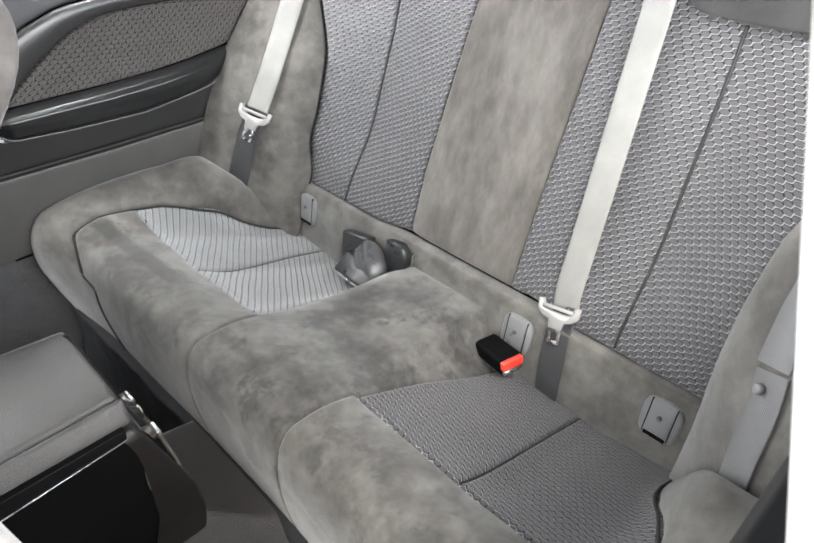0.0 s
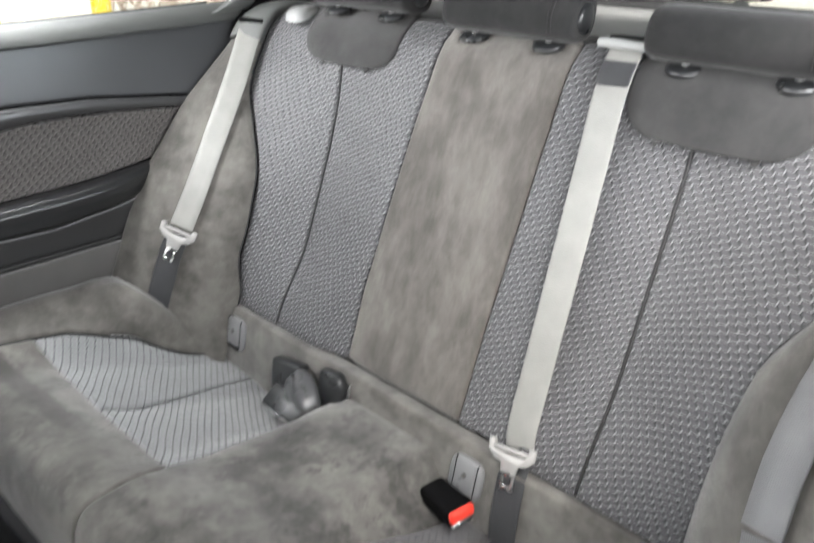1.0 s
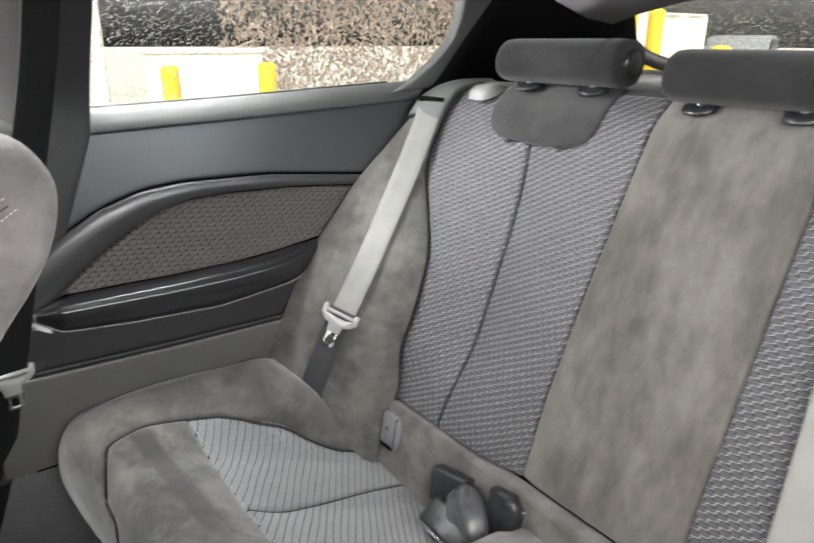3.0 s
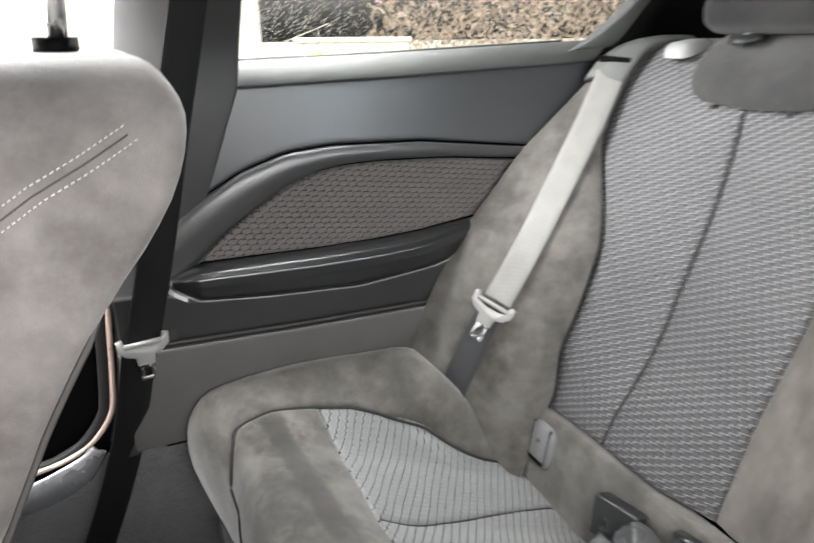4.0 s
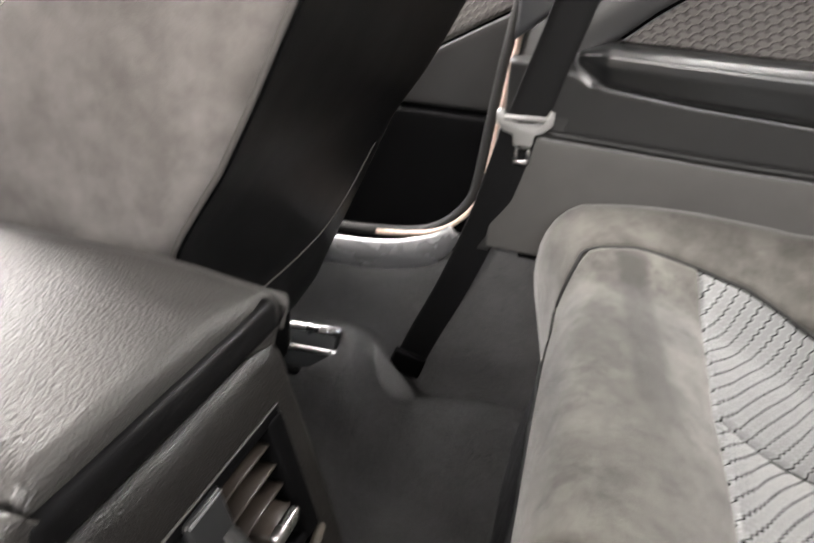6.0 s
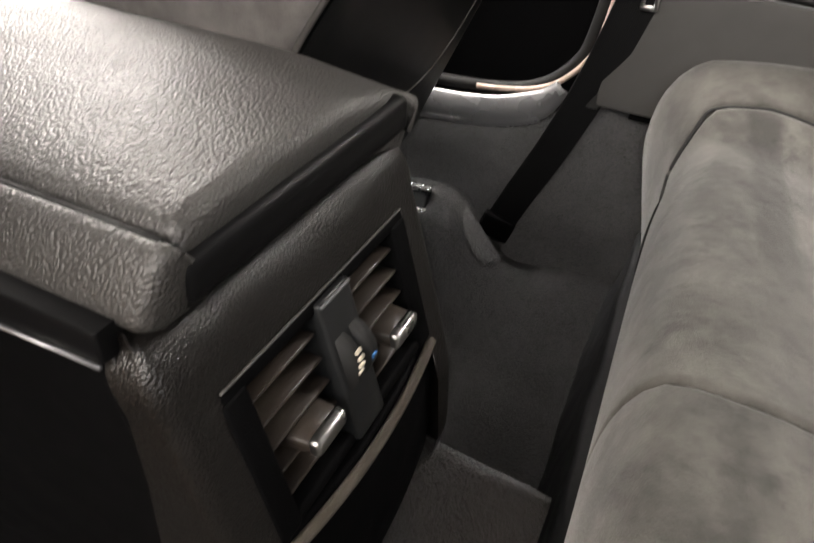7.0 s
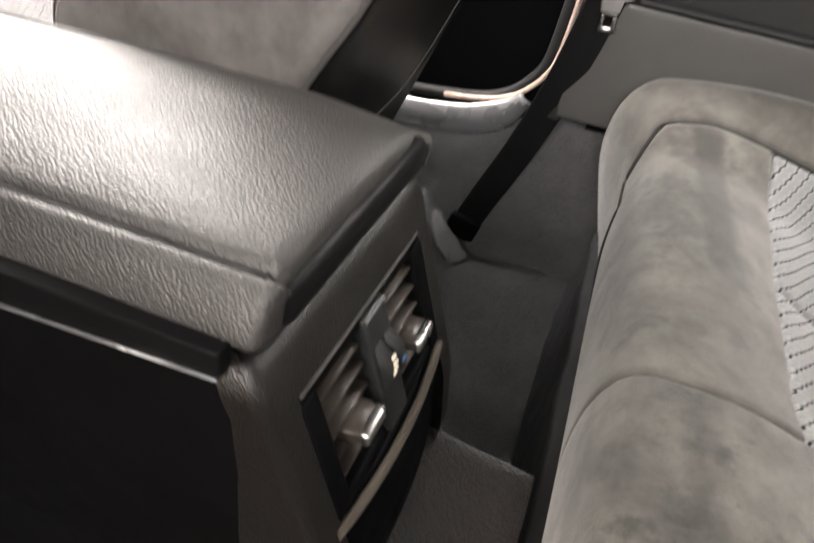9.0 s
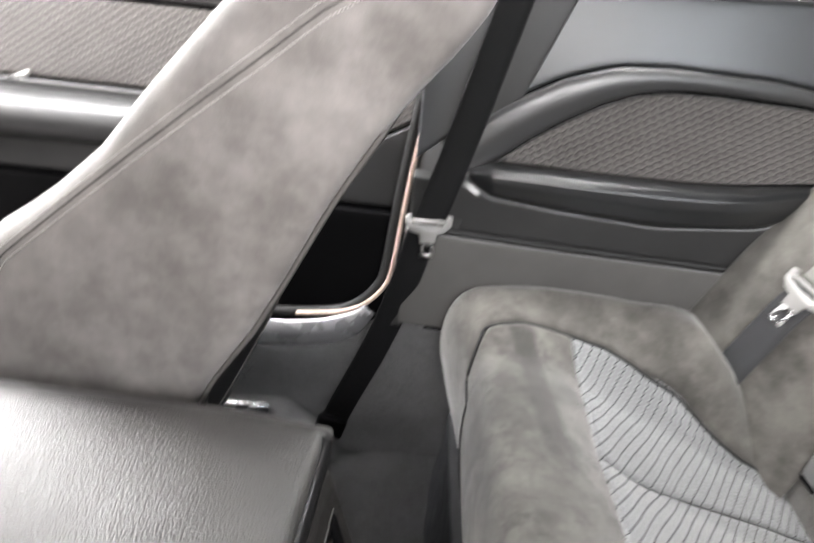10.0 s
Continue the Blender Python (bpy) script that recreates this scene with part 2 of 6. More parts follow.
PLASTIC = grained("soft_touch_plastic", (0.028, 0.028, 0.028), 0.42, 900, 0.15)
PLASTIC_GREY = grained("grey_trim_plastic", (0.078, 0.075, 0.072), 0.55, 1100, 0.3)
SATIN = grained("satin_armrest", (0.010, 0.0105, 0.011), 0.30, 1300, 0.0, 0.1, gloss=0.8, uneven=0.05)
PLASTIC_BAND = grained("satin_band_plastic", (0.042, 0.042, 0.043), 0.33, 1100, 0.06, gloss=0.7, uneven=0.3)
UPPER = grained("satin_upper_trim", (0.050, 0.052, 0.056), 0.34, 1300, 0.03, 0.1, gloss=0.7, uneven=0.1)
PLASTIC_GLOSS = grained("smooth_black_plastic", (0.016, 0.017, 0.018), 0.3, 500, 0.03)
PLASTIC_BLACK = grained("black_plastic", (0.0035, 0.0035, 0.0038), 0.6, 1200, 0.2, gloss=0.04)
SHELL = grained("seat_shell_plastic", (0.005, 0.005, 0.0055), 0.45, 1200, 0.05, gloss=0.14, uneven=0.2)
HEEL = grained("heel_board_plastic", (0.016, 0.017, 0.019), 0.6, 900, 0.3)
PLASTIC_BROWN = grained("warm_dark_plastic", (0.032, 0.024, 0.019), 0.40, 900, 0.1)
BRONZE = grained("worn_bronze_plastic", (0.080, 0.066, 0.052), 0.45, 1400, 0.9, 0.35, depth=0.0012)
COVER = grained("satin_grey_plastic", (0.16, 0.162, 0.165), 0.32, 1500, 0.08)
TRIM = grained("pale_window_trim", (0.075, 0.078, 0.075), 0.5, 1300, 0.2, 0.06)
PALE = grained("pale_grey_trim", (0.26, 0.265, 0.26), 0.5, 1200, 0.15, 0.08)
SHELF = grained("grey_shelf_cloth", (0.22, 0.22, 0.215), 0.8, 1500, 0.4, 0.08)
RUBBER = grained("black_rubber", (0.012, 0.012, 0.012), 0.6, 300, 0.1)
COPPER_PAINT = grained("copper_car_paint", (0.62, 0.36, 0.22), 0.25, 300, 0.0, 0.05, 0.4, coat=0.6)
METAL = grained("brushed_steel", (0.62, 0.62, 0.61), 0.28, 400, 0.06, 0.08, 1.0)
TONGUE = grained("grey_tongue_plastic", (0.30, 0.295, 0.285), 0.5, 900, 0.15, 0.1)
ALU = grained("satin_sill_metal", (0.34, 0.34, 0.35), 0.27, 500, 0.04, 0.04, 0.6)
FLANGE = grained("pale_copper_flange", (0.80, 0.62, 0.52), 0.3, 400, 0.0, 0.05, 0.2)
LEATHER = leather("console_leather", (0.040, 0.037, 0.035), 0.46, 700, 0.75, 0.0, 0.85)
LEATHER_PLASTIC = leather("leather_grain_plastic", (0.0065, 0.0054, 0.0049), 0.35, 900, 0.5, 0.0, 0.65)
CARPET = carpet("dark_carpet", (0.076, 0.077, 0.079))
CARPET_BROWN = carpet("brownish_carpet", (0.036, 0.026, 0.023))
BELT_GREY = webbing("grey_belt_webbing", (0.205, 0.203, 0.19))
# Grey webbing darkened: shade at the belts' ends is put into this colour.
BELT_SHADE = webbing("shaded_belt_webbing", (0.034, 0.035, 0.037))
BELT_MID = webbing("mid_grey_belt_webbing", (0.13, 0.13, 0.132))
BELT_BLACK = webbing("black_belt_webbing", (0.007, 0.007, 0.0075), 0.15)
HEADLINER = suede("headliner_cloth", (0.018, 0.018, 0.019), (0.03, 0.03, 0.031))
RED = grained("red_button_plastic", (0.75, 0.05, 0.03), 0.35, 900, 0.05, 0.08)
FOLD = grained("folded_belt_grey", (0.06, 0.061, 0.063), 0.28, 900, 0.1)
WHITE_DOT = grained("white_print", (0.75, 0.68, 0.55), 0.5, 900, 0.05, 0.05)
BLUE_DOT = grained("blue_print", (0.05, 0.22, 0.55), 0.5, 900, 0.05, 0.05)
STITCH = grained("pale_thread", (0.55, 0.53, 0.50), 0.8, 2000, 0.4)
SEAM_GREY = grained("grey_seam_cord", (0.075, 0.07, 0.066), 0.9, 2000, 0.4)
SEAM = grained("dark_seam_cord", (0.022, 0.022, 0.022), 0.9, 2000, 0.4)
GLASS = clear("window_glass", (0.93, 0.97, 0.95))
WATER = clear("rain_water", (1, 1, 1), 1.33)
YELLOW = grained("yellow_post_paint", (0.85, 0.62, 0.02), 0.5, 60, 0.1, 0.1)
ASPHALT = carpet("wet_ground", (0.66, 0.62, 0.53))
RENDER_WALL = grained("pale_rendered_wall", (0.86, 0.84, 0.81), 0.85, 40, 0.2, 0.06)
LOW_WALL = grained("beige_wall_paint", (0.84, 0.80, 0.72), 0.85, 40, 0.2, 0.1)
BRICK_WALL = carpet("russet_hedge_bank", (0.56, 0.44, 0.35))
CAR_DARK = grained("dark_car_paint", (0.20, 0.203, 0.21), 0.2, 200, 0.0, 0.1, 0.2, coat=0.5)
CAR_SILVER = grained("silver_car_paint", (0.45, 0.46, 0.46), 0.25, 200, 0.0, 0.1, 0.4, coat=0.5)
CAR_RED = grained("red_car_paint", (0.5, 0.04, 0.05), 0.25, 200, 0.0, 0.1, 0.1, coat=0.5)


# ---- mesh helpers ----
def thing(name, label="", category="", group="", kind=""):
    return tagged(new(name), label, category, group, kind)


def link(name, bm, material, parent=None, label="", smooth=True):
    me = bpy.data.meshes.new(name)
    bm.to_mesh(me)
    bm.free()
    me.materials.append(material)
    if smooth:
        me.polygons.foreach_set("use_smooth", [True] * len(me.polygons))
    ob = new(name, me)
    if parent is not None:
        ob.parent = parent
    if label:
        ob["label"] = label
    return ob


part = link


def lerp(a, b, t):
    return a + (b - a) * t


def tab(x, table):
    """A value from pairs (x, value) in rising x."""
    return float(np.interp(x, [p[0] for p in table], [p[1] for p in table]))


def step(x, a, b):
    t = min(max((x - a) / (b - a), 0.0), 1.0)
    return t * t * (3 - 2 * t)


def spline(points, n):
    """n + 1 points along a smooth curve through the given ones."""
    pts = [Vector(p) for p in points]
    ext = [2 * pts[0] - pts[1]] + pts + [2 * pts[-1] - pts[-2]]
    run = [0.0]
    for a, b in zip(pts, pts[1:]):
        run.append(run[-1] + (b - a).length)
    out = []
    for i in range(n + 1):
        s = run[-1] * i / n
        k = min(max(int(np.searchsorted(run, s, "right")) - 1, 0), len(pts) - 2)
        t = (s - run[k]) / max(run[k + 1] - run[k], 1e-9)
        p0, p1, p2, p3 = ext[k:k + 4]
        out.append(0.5 * ((2 * p1) + (p2 - p0) * t + (2 * p0 - 5 * p1 + 4 * p2 - p3) * t * t + (3 * p1 - 3 * p2 + p3 - p0) * t ** 3))
    return out


def panel(name, f, n, m, material, parent, out, r=0.008, back=0.02, label="", uvf=None):
    """An upholstered or moulded piece: the surface f(u, v) with rounded-in edges and a skirt behind; out: which way it faces."""
    f2 = lambda u, v: Vector(f(u, v))
    w = sum((f2((i + 1) / 12, 0.5) - f2(i / 12, 0.5)).length for i in range(12))
    h = sum((f2(0.5, (i + 1) / 12) - f2(0.5, i / 12)).length for i in range(12))

    def stops(count, length):
        e = [k * r / length for k in (0, 0.1, 0.35, 0.7, 1.0) if k * r / length < 0.45]
        mid = [e[-1] + (1 - 2 * e[-1]) * i / count for i in range(1, count)]
        return e + mid + [1 - x for x in reversed(e)]

    us, vs = stops(n, w), stops(m, h)
    bm = bmesh.new()
    layer = bm.loops.layers.uv.new("UVMap")
    out = Vector(out)
    grid, where, norm = [], {}, []
    drop = lambda d: 1 - math.sqrt(max(0.0, 1 - (1 - min(d / r, 1.0)) ** 2))
    for u in us:
        row, nrow = [], []
        for v in vs:
            e = 0.004
            du = f2(min(u + e, 1), v) - f2(max(u - e, 0), v)
            dv = f2(u, min(v + e, 1)) - f2(u, max(v - e, 0))
            nn = du.cross(dv)
            nn = nn.normalized() if nn.length > 1e-12 else out.normalized()
            if nn.dot(out) < 0:
                nn = -nn
            k = min(drop(min(u, 1 - u) * w) + drop(min(v, 1 - v) * h), 1.3)
            vert = bm.verts.new(f2(u, v) - nn * r * k)
            where[vert] = uvf(u, v) if uvf else (u * w, v * h)
            row.append(vert)
            nrow.append(nn)
        grid.append(row)
        norm.append(nrow)
    flip = None
    for i in range(len(us) - 1):
        for j in range(len(vs) - 1):
            face = (grid[i][j], grid[i + 1][j], grid[i + 1][j + 1], grid[i][j + 1])
            if flip is None:
                a, b, c, d = (x.co for x in (grid[len(us) // 2][len(vs) // 2], grid[len(us) // 2 + 1][len(vs) // 2], grid[len(us) // 2][len(vs) // 2 + 1], grid[0][0]))
                flip = (b - a).cross(c - a).dot(out) < 0
            fc = bm.faces.new(face[::-1] if flip else face)
            for lo in fc.loops:
                lo[layer].uv = where[lo.vert]
    if back > 0:
        I, J = len(us) - 1, len(vs) - 1
        ring = [(i, 0) for i in range(I)] + [(I, j) for j in range(J)] + [(i, J) for i in range(I, 0, -1)] + [(0, j) for j in range(J, 0, -1)]
        low = [bm.verts.new(grid[i][j].co - norm[i][j] * back) for i, j in ring]
        for k in range(len(ring)):
            k2 = (k + 1) % len(ring)
            a, b = grid[ring[k][0]][ring[k][1]], grid[ring[k2][0]][ring[k2][1]]
            face = (b, a, low[k], low[k2])
            fc = bm.faces.new(face[::-1] if flip else face)
            for lo in fc.loops:
                lo[layer].uv = where.get(lo.vert, where[a])
    return link(name, bm, material, parent, label)


def box(bm, lo, hi, r=0.004, seg=2, m=None):
    """A rounded box added to a bmesh."""
    made = bmesh.ops.create_cube(bm, size=1.0)["verts"]
    lo, hi = Vector(lo), Vector(hi)
    for v in made:
        v.co = Vector((lerp(lo[i], hi[i], v.co[i] + 0.5) for i in range(3)))
    if r > 0:
        edges = list({e for v in made for e in v.link_edges})
        made = list({v for fc in bmesh.ops.bevel(bm, geom=edges, offset=r, segments=seg, profile=0.5, affect="EDGES")["faces"] for v in fc.verts} | {v for v in made if v.is_valid})
    if m is not None:
        bmesh.ops.transform(bm, matrix=m, verts=made)
    return bm


def boxes(*items):
    bm = bmesh.new()
    for it in items:
        box(bm, *it)
    return bm


def tube(bm, points, radius, seg=10, squash=1.0):
    """A round cord or rod along points."""
    pts = [Vector(p) for p in points]
    rings = []
    side = Vector((0.13, 0.57, 0.81))
    for i, p in enumerate(pts):
        t = (pts[min(i + 1, len(pts) - 1)] - pts[max(i - 1, 0)]).normalized()
        a = (side - t * side.dot(t)).normalized()
        b = t.cross(a)
        rr = radius(i / (len(pts) - 1)) if callable(radius) else radius
        rings.append([bm.verts.new(p + a * rr * math.cos(2 * math.pi * k / seg) + b * rr * squash * math.sin(2 * math.pi * k / seg)) for k in range(seg)])
    for r1, r2 in zip(rings, rings[1:]):
        for k in range(seg):
            bm.faces.new((r1[k], r1[(k + 1) % seg], r2[(k + 1) % seg], r2[k]))
    bm.faces.new(rings[0][::-1]), bm.faces.new(rings[-1])
    return bm


def ribbon(name, points, across, width, material, parent, label="", thick=0.0014, n=40):
    """Belt webbing along points; across: the way of its width at each point."""
    pts = spline(points, n)
    ways = spline(across, n)
    bm = bmesh.new()
    layer = bm.loops.layers.uv.new("UVMap")
    rows, run = [], 0.0
    for i, p in enumerate(pts):
        t = (pts[min(i + 1, n)] - pts[max(i - 1, 0)]).normalized()
        a = (ways[i] - t * ways[i].dot(t)).normalized()
        up = t.cross(a).normalized()
        run += (p - pts[i - 1]).length if i else 0
        row = []
        for k, (s, z) in enumerate(((-0.5, 0.3), (-0.47, 1), (-0.25, 0.9), (0.0, 0.8), (0.25, 0.9), (0.47, 1), (0.5, 0.3), (0.47, -1), (0, -1), (-0.47, -1))):
            v = bm.verts.new(p + a * width * s + up * thick * z)
            row.append((v, (s * width, run)))
        rows.append(row)
    for r1, r2 in zip(rows, rows[1:]):
        for k in range(10):
            q = (r1[k], r1[(k + 1) % 10], r2[(k + 1) % 10], r2[k])
            fc = bm.faces.new([x[0] for x in q])
            for lo, x in zip(fc.loops, q):
                lo[layer].uv = x[1]
    bmesh.ops.recalc_face_normals(bm, faces=bm.faces)
    return link(name, bm, material, parent, label)


def outline(bm, pts, axis_m, depth, r=0.002):
    """A plate: the 2D outline pts, put through the matrix axis_m, depth thick, with bevelled rim."""
    n = len(pts)
    mid = Vector((sum(p[0] for p in pts) / n, sum(p[1] for p in pts) / n))

    def ring(inset, z):
        out = []
        for p in pts:
            q = Vector(p[:2])
            d = (mid - q)
            q = q + d * min(inset / max(d.length, 1e-6), 0.5)
            out.append(bm.verts.new(axis_m @ Vector((q.x, q.y, z))))
        return out

    a, b, c, d = ring(r, -depth / 2), ring(0, -depth / 2 + r), ring(0, depth / 2 - r), ring(r, depth / 2)
    for r1, r2 in ((a, b), (b, c), (c, d)):
        for k in range(n):
            bm.faces.new((r1[k], r1[(k + 1) % n], r2[(k + 1) % n], r2[k]))
    bm.faces.new(a[::-1]), bm.faces.new(d)
    bmesh.ops.recalc_face_normals(bm, faces=bm.faces)
    return bm


def frame_m(at, x, y):
    """A matrix whose x and y run along the two given ways, standing at a point."""
    x = Vector(x).normalized()
    y = Vector(y)
    y = (y - x * y.dot(x)).normalized()
    z = x.cross(y)
    return Matrix(((x.x, y.x, z.x, at[0]), (x.y, y.y, z.y, at[1]), (x.z, y.z, z.z, at[2]), (0, 0, 0, 1)))


MID = 0.008          # the car's middle line across y
mir = lambda y: 2 * MID - y


# ---- ground and what stands outside ----
def build_outside():
    bm = bmesh.new()
    n = 40
    vs = [[bm.verts.new((((i / n - 0.5) * 2) ** 3 * 150, ((j / n - 0.5) * 2) ** 3 * 150, -0.15 + 0.01 * noise.noise((i, j, 0)))) for j in range(n + 1)] for i in range(n + 1)]
    for i in range(n):
        for j in range(n):
            bm.faces.new((vs[i][j], vs[i + 1][j], vs[i + 1][j + 1], vs[i][j + 1]))
    tagged(link("ground", bm, ASPHALT), "wet sandy-grey parking ground", "ground", kind="structure")

    bm = boxes(((-9, 8.6, -0.2), (1.5, 8.9, 5.5), 0.02))
    for k in range(10):
        box(bm, (-8.9 + k * 1.04, 8.56, -0.1), (-7.9 + k * 1.04, 8.61, 5.4), 0.01)
    tagged(link("building_wall", bm, RENDER_WALL), "pale rendered building wall beside the parking ground", "wall", kind="structure")
    bm = boxes(((1.55, 7.0, -0.2), (2.86, 7.2, 0.98), 0.015), ((1.52, 6.98, 0.975), (2.89, 7.22, 1.03), 0.012))
    tagged(link("low_wall", bm, LOW_WALL), "low beige garden wall behind the yellow posts", "wall", kind="structure")
    rng = random.Random(4)
    bm = bmesh.new()
    for i in range(14000):
        x, z = rng.uniform(2.9, 9.0), rng.uniform(-0.15, 3.2)
        s = rng.uniform(0.02, 0.07)
        m = Matrix.LocRotScale((x, 8.0 + rng.uniform(-0.4, 0.5), z), Euler((rng.uniform(0, 3), rng.uniform(0, 3), rng.uniform(0, 3))), (s, s * 0.7, 1))
        q = [bm.verts.new(m @ Vector(c)) for c in ((-1, 0, 0), (0, -0.6, 0.02), (1, 0, 0), (0, 0.6, 0.02))]
        bm.faces.new(q)
    tagged(link("hedge", bm, BRICK_WALL, smooth=False), "russet leafless hedge behind the yellow posts", "hedge", kind="stuff")

    def bollard(x, y, h, r=0.085):
        ob = thing("bollard", "yellow painted steel bollard on the wet ground", "bollard", "yellow bollards outside")
        ob.location = (x, y, -0.15)
        bm = bmesh.new()
        tube(bm, [(0, 0, 0), (0, 0, h * 0.96), (0, 0, h * 0.985), (0, 0, h)], lambda t: r if t < 0.7 else r * (1 - (t - 0.7) * 1.6), 20)
        part("post", bm, YELLOW, ob)
        bm = bmesh.new()
        tube(bm, [(0, 0, 0), (0, 0, 0.02), (0, 0, 0.03)], r * 1.5, 20)
        part("base_collar", bm, RUBBER, ob)

    for x, y, h in BOLLARDS:
        bollard(x, y, h)

    def parked_car(name, x, y, turn, paint, label):
        ob = thing(name, label, "car")
        ob.matrix_world = pose(x, y, -0.15, 0, 0, turn)
        prof = [(-2.1, 0.35), (-2.15, 0.7), (-1.9, 0.95), (-1.1, 1.02), (-0.5, 1.42), (0.9, 1.45), (1.6, 1.1), (2.1, 0.98), (2.15, 0.45), (2.05, 0.3), (-2.0, 0.3)]
        bm = bmesh.new()
        outline(bm, prof, frame_m((0, 0, 0), (1, 0, 0), (0, 0, 1)), 1.75, 0.12)
        part("body", bm, paint, ob)
        for sx in (-1.3, 1.3):
            for sy in (-0.86, 0.86):
                bm = bmesh.new()
                tube(bm, [(sx, sy - 0.1, 0.33), (sx, sy, 0.33), (sx, sy + 0.1, 0.33)], 0.33, 24)
                wheel = part("wheel", bm, RUBBER, ob)
                bm = bmesh.new()
                tube(bm, [(sx, sy - 0.11, 0.33), (sx, sy, 0.33), (sx, sy + 0.11, 0.33)], 0.2, 16)
                part("rim", bm, METAL, wheel)
        for k in (-1, 1):
            bm = bmesh.new()
            outline(bm, [(-0.95, 1.03), (-0.45, 1.36), (0.15, 1.38), (0.15, 1.04)], frame_m((0, 0.86 * k, 0), (1, 0, 0), (0, 0, 1)), 0.06, 0.01)
            outline(bm, [(0.22, 1.04), (0.22, 1.38), (0.85, 1.36), (1.35, 1.08)], frame_m((0, 0.86 * k, 0), (1, 0, 0), (0, 0, 1)), 0.06, 0.01)
            part("side_window", bm, PLASTIC_GLOSS, ob)

    parked_car("parked_car", 19.5, 9.8, 20, CAR_SILVER, "silver parked car on the wet ground")
    parked_car("parked_car", 20.0, 5.9, 35, CAR_DARK, "dark parked car on the wet ground")
    parked_car("parked_car", 27.0, 5.0, 80, CAR_RED, "red parked car further off on the ground")
    bm = boxes(((9.0, 9.6, -0.2), (17.0, 9.8, 1.75), 0.02), ((8.98, 9.55, 1.74), (17.02, 9.85, 1.80), 0.012))
    for k in range(9):
        box(bm, (9.0 + k * 0.98, 9.52, -0.2), (9.16 + k * 0.98, 9.61, 1.74), 0.01)
    tagged(link("garden_wall", bm, LOW_WALL), "beige garden wall with piers along the parking ground", "wall", kind="structure")


BOLLARDS = [(2.19, 5.5, 1.07), (1.435, 6.0, 1.04), (5.9, 4.16, 1.6), (6.05, 3.94, 1.6), (5.5, 2.87, 1.23)]
build_outside()


# ---- car shell ----
def strip_wall(name, rows, material, label, category="car body", thick=0.02, out=(0, 0, 1)):
    """A bent sheet through rows of points, with thickness."""
    bm = bmesh.new()
    g = [[bm.verts.new(p) for p in row] for row in rows]
    fs = []
    for a, b in zip(g, g[1:]):
        for k in range(len(a) - 1):
            fs.append(bm.faces.new((a[k], a[k + 1], b[k + 1], b[k])))
    bmesh.ops.recalc_face_normals(bm, faces=bm.faces)
    bmesh.ops.solidify(bm, geom=fs, thickness=thick)
    bmesh.ops.recalc_face_normals(bm, faces=bm.faces)
    return tagged(link(name, bm, material), label, category, kind="structure")


def floor_z(x, y):
    z = 0.075 + 0.10 * step(abs(y - MID), 0.48, 0.66) + 0.08 * step(-x, 0.66, 0.78) * step(y, 0.2, 0.4)
    z += 0.04 * (1 - step(abs(y - 0.0), 0.10, 0.26)) * step(-x, 0.30, 0.62)
    z += 0.19 * (1 - step(-y, 0.12, 0.24)) * step(-y, 0.0, 0.05) * step(-x, 0.56, 0.75)
    z += 0.010 * math.exp(-((x + 0.80) / 0.05) ** 2 - ((y - 0.60) / 0.06) ** 2) + 0.014 * noise.noise((x * 8, y * 8, 9.0)) * step(y, 0.30, 0.42) * step(-x, 0.55, 0.62)
    z += 0.013 * noise.noise((x * 17, y * 17, 2.0)) * step(y, 0.46, 0.56) * step(-x, 0.56, 0.62)
    return z + 0.004 * noise.noise((x * 14, y * 14, 3.0))


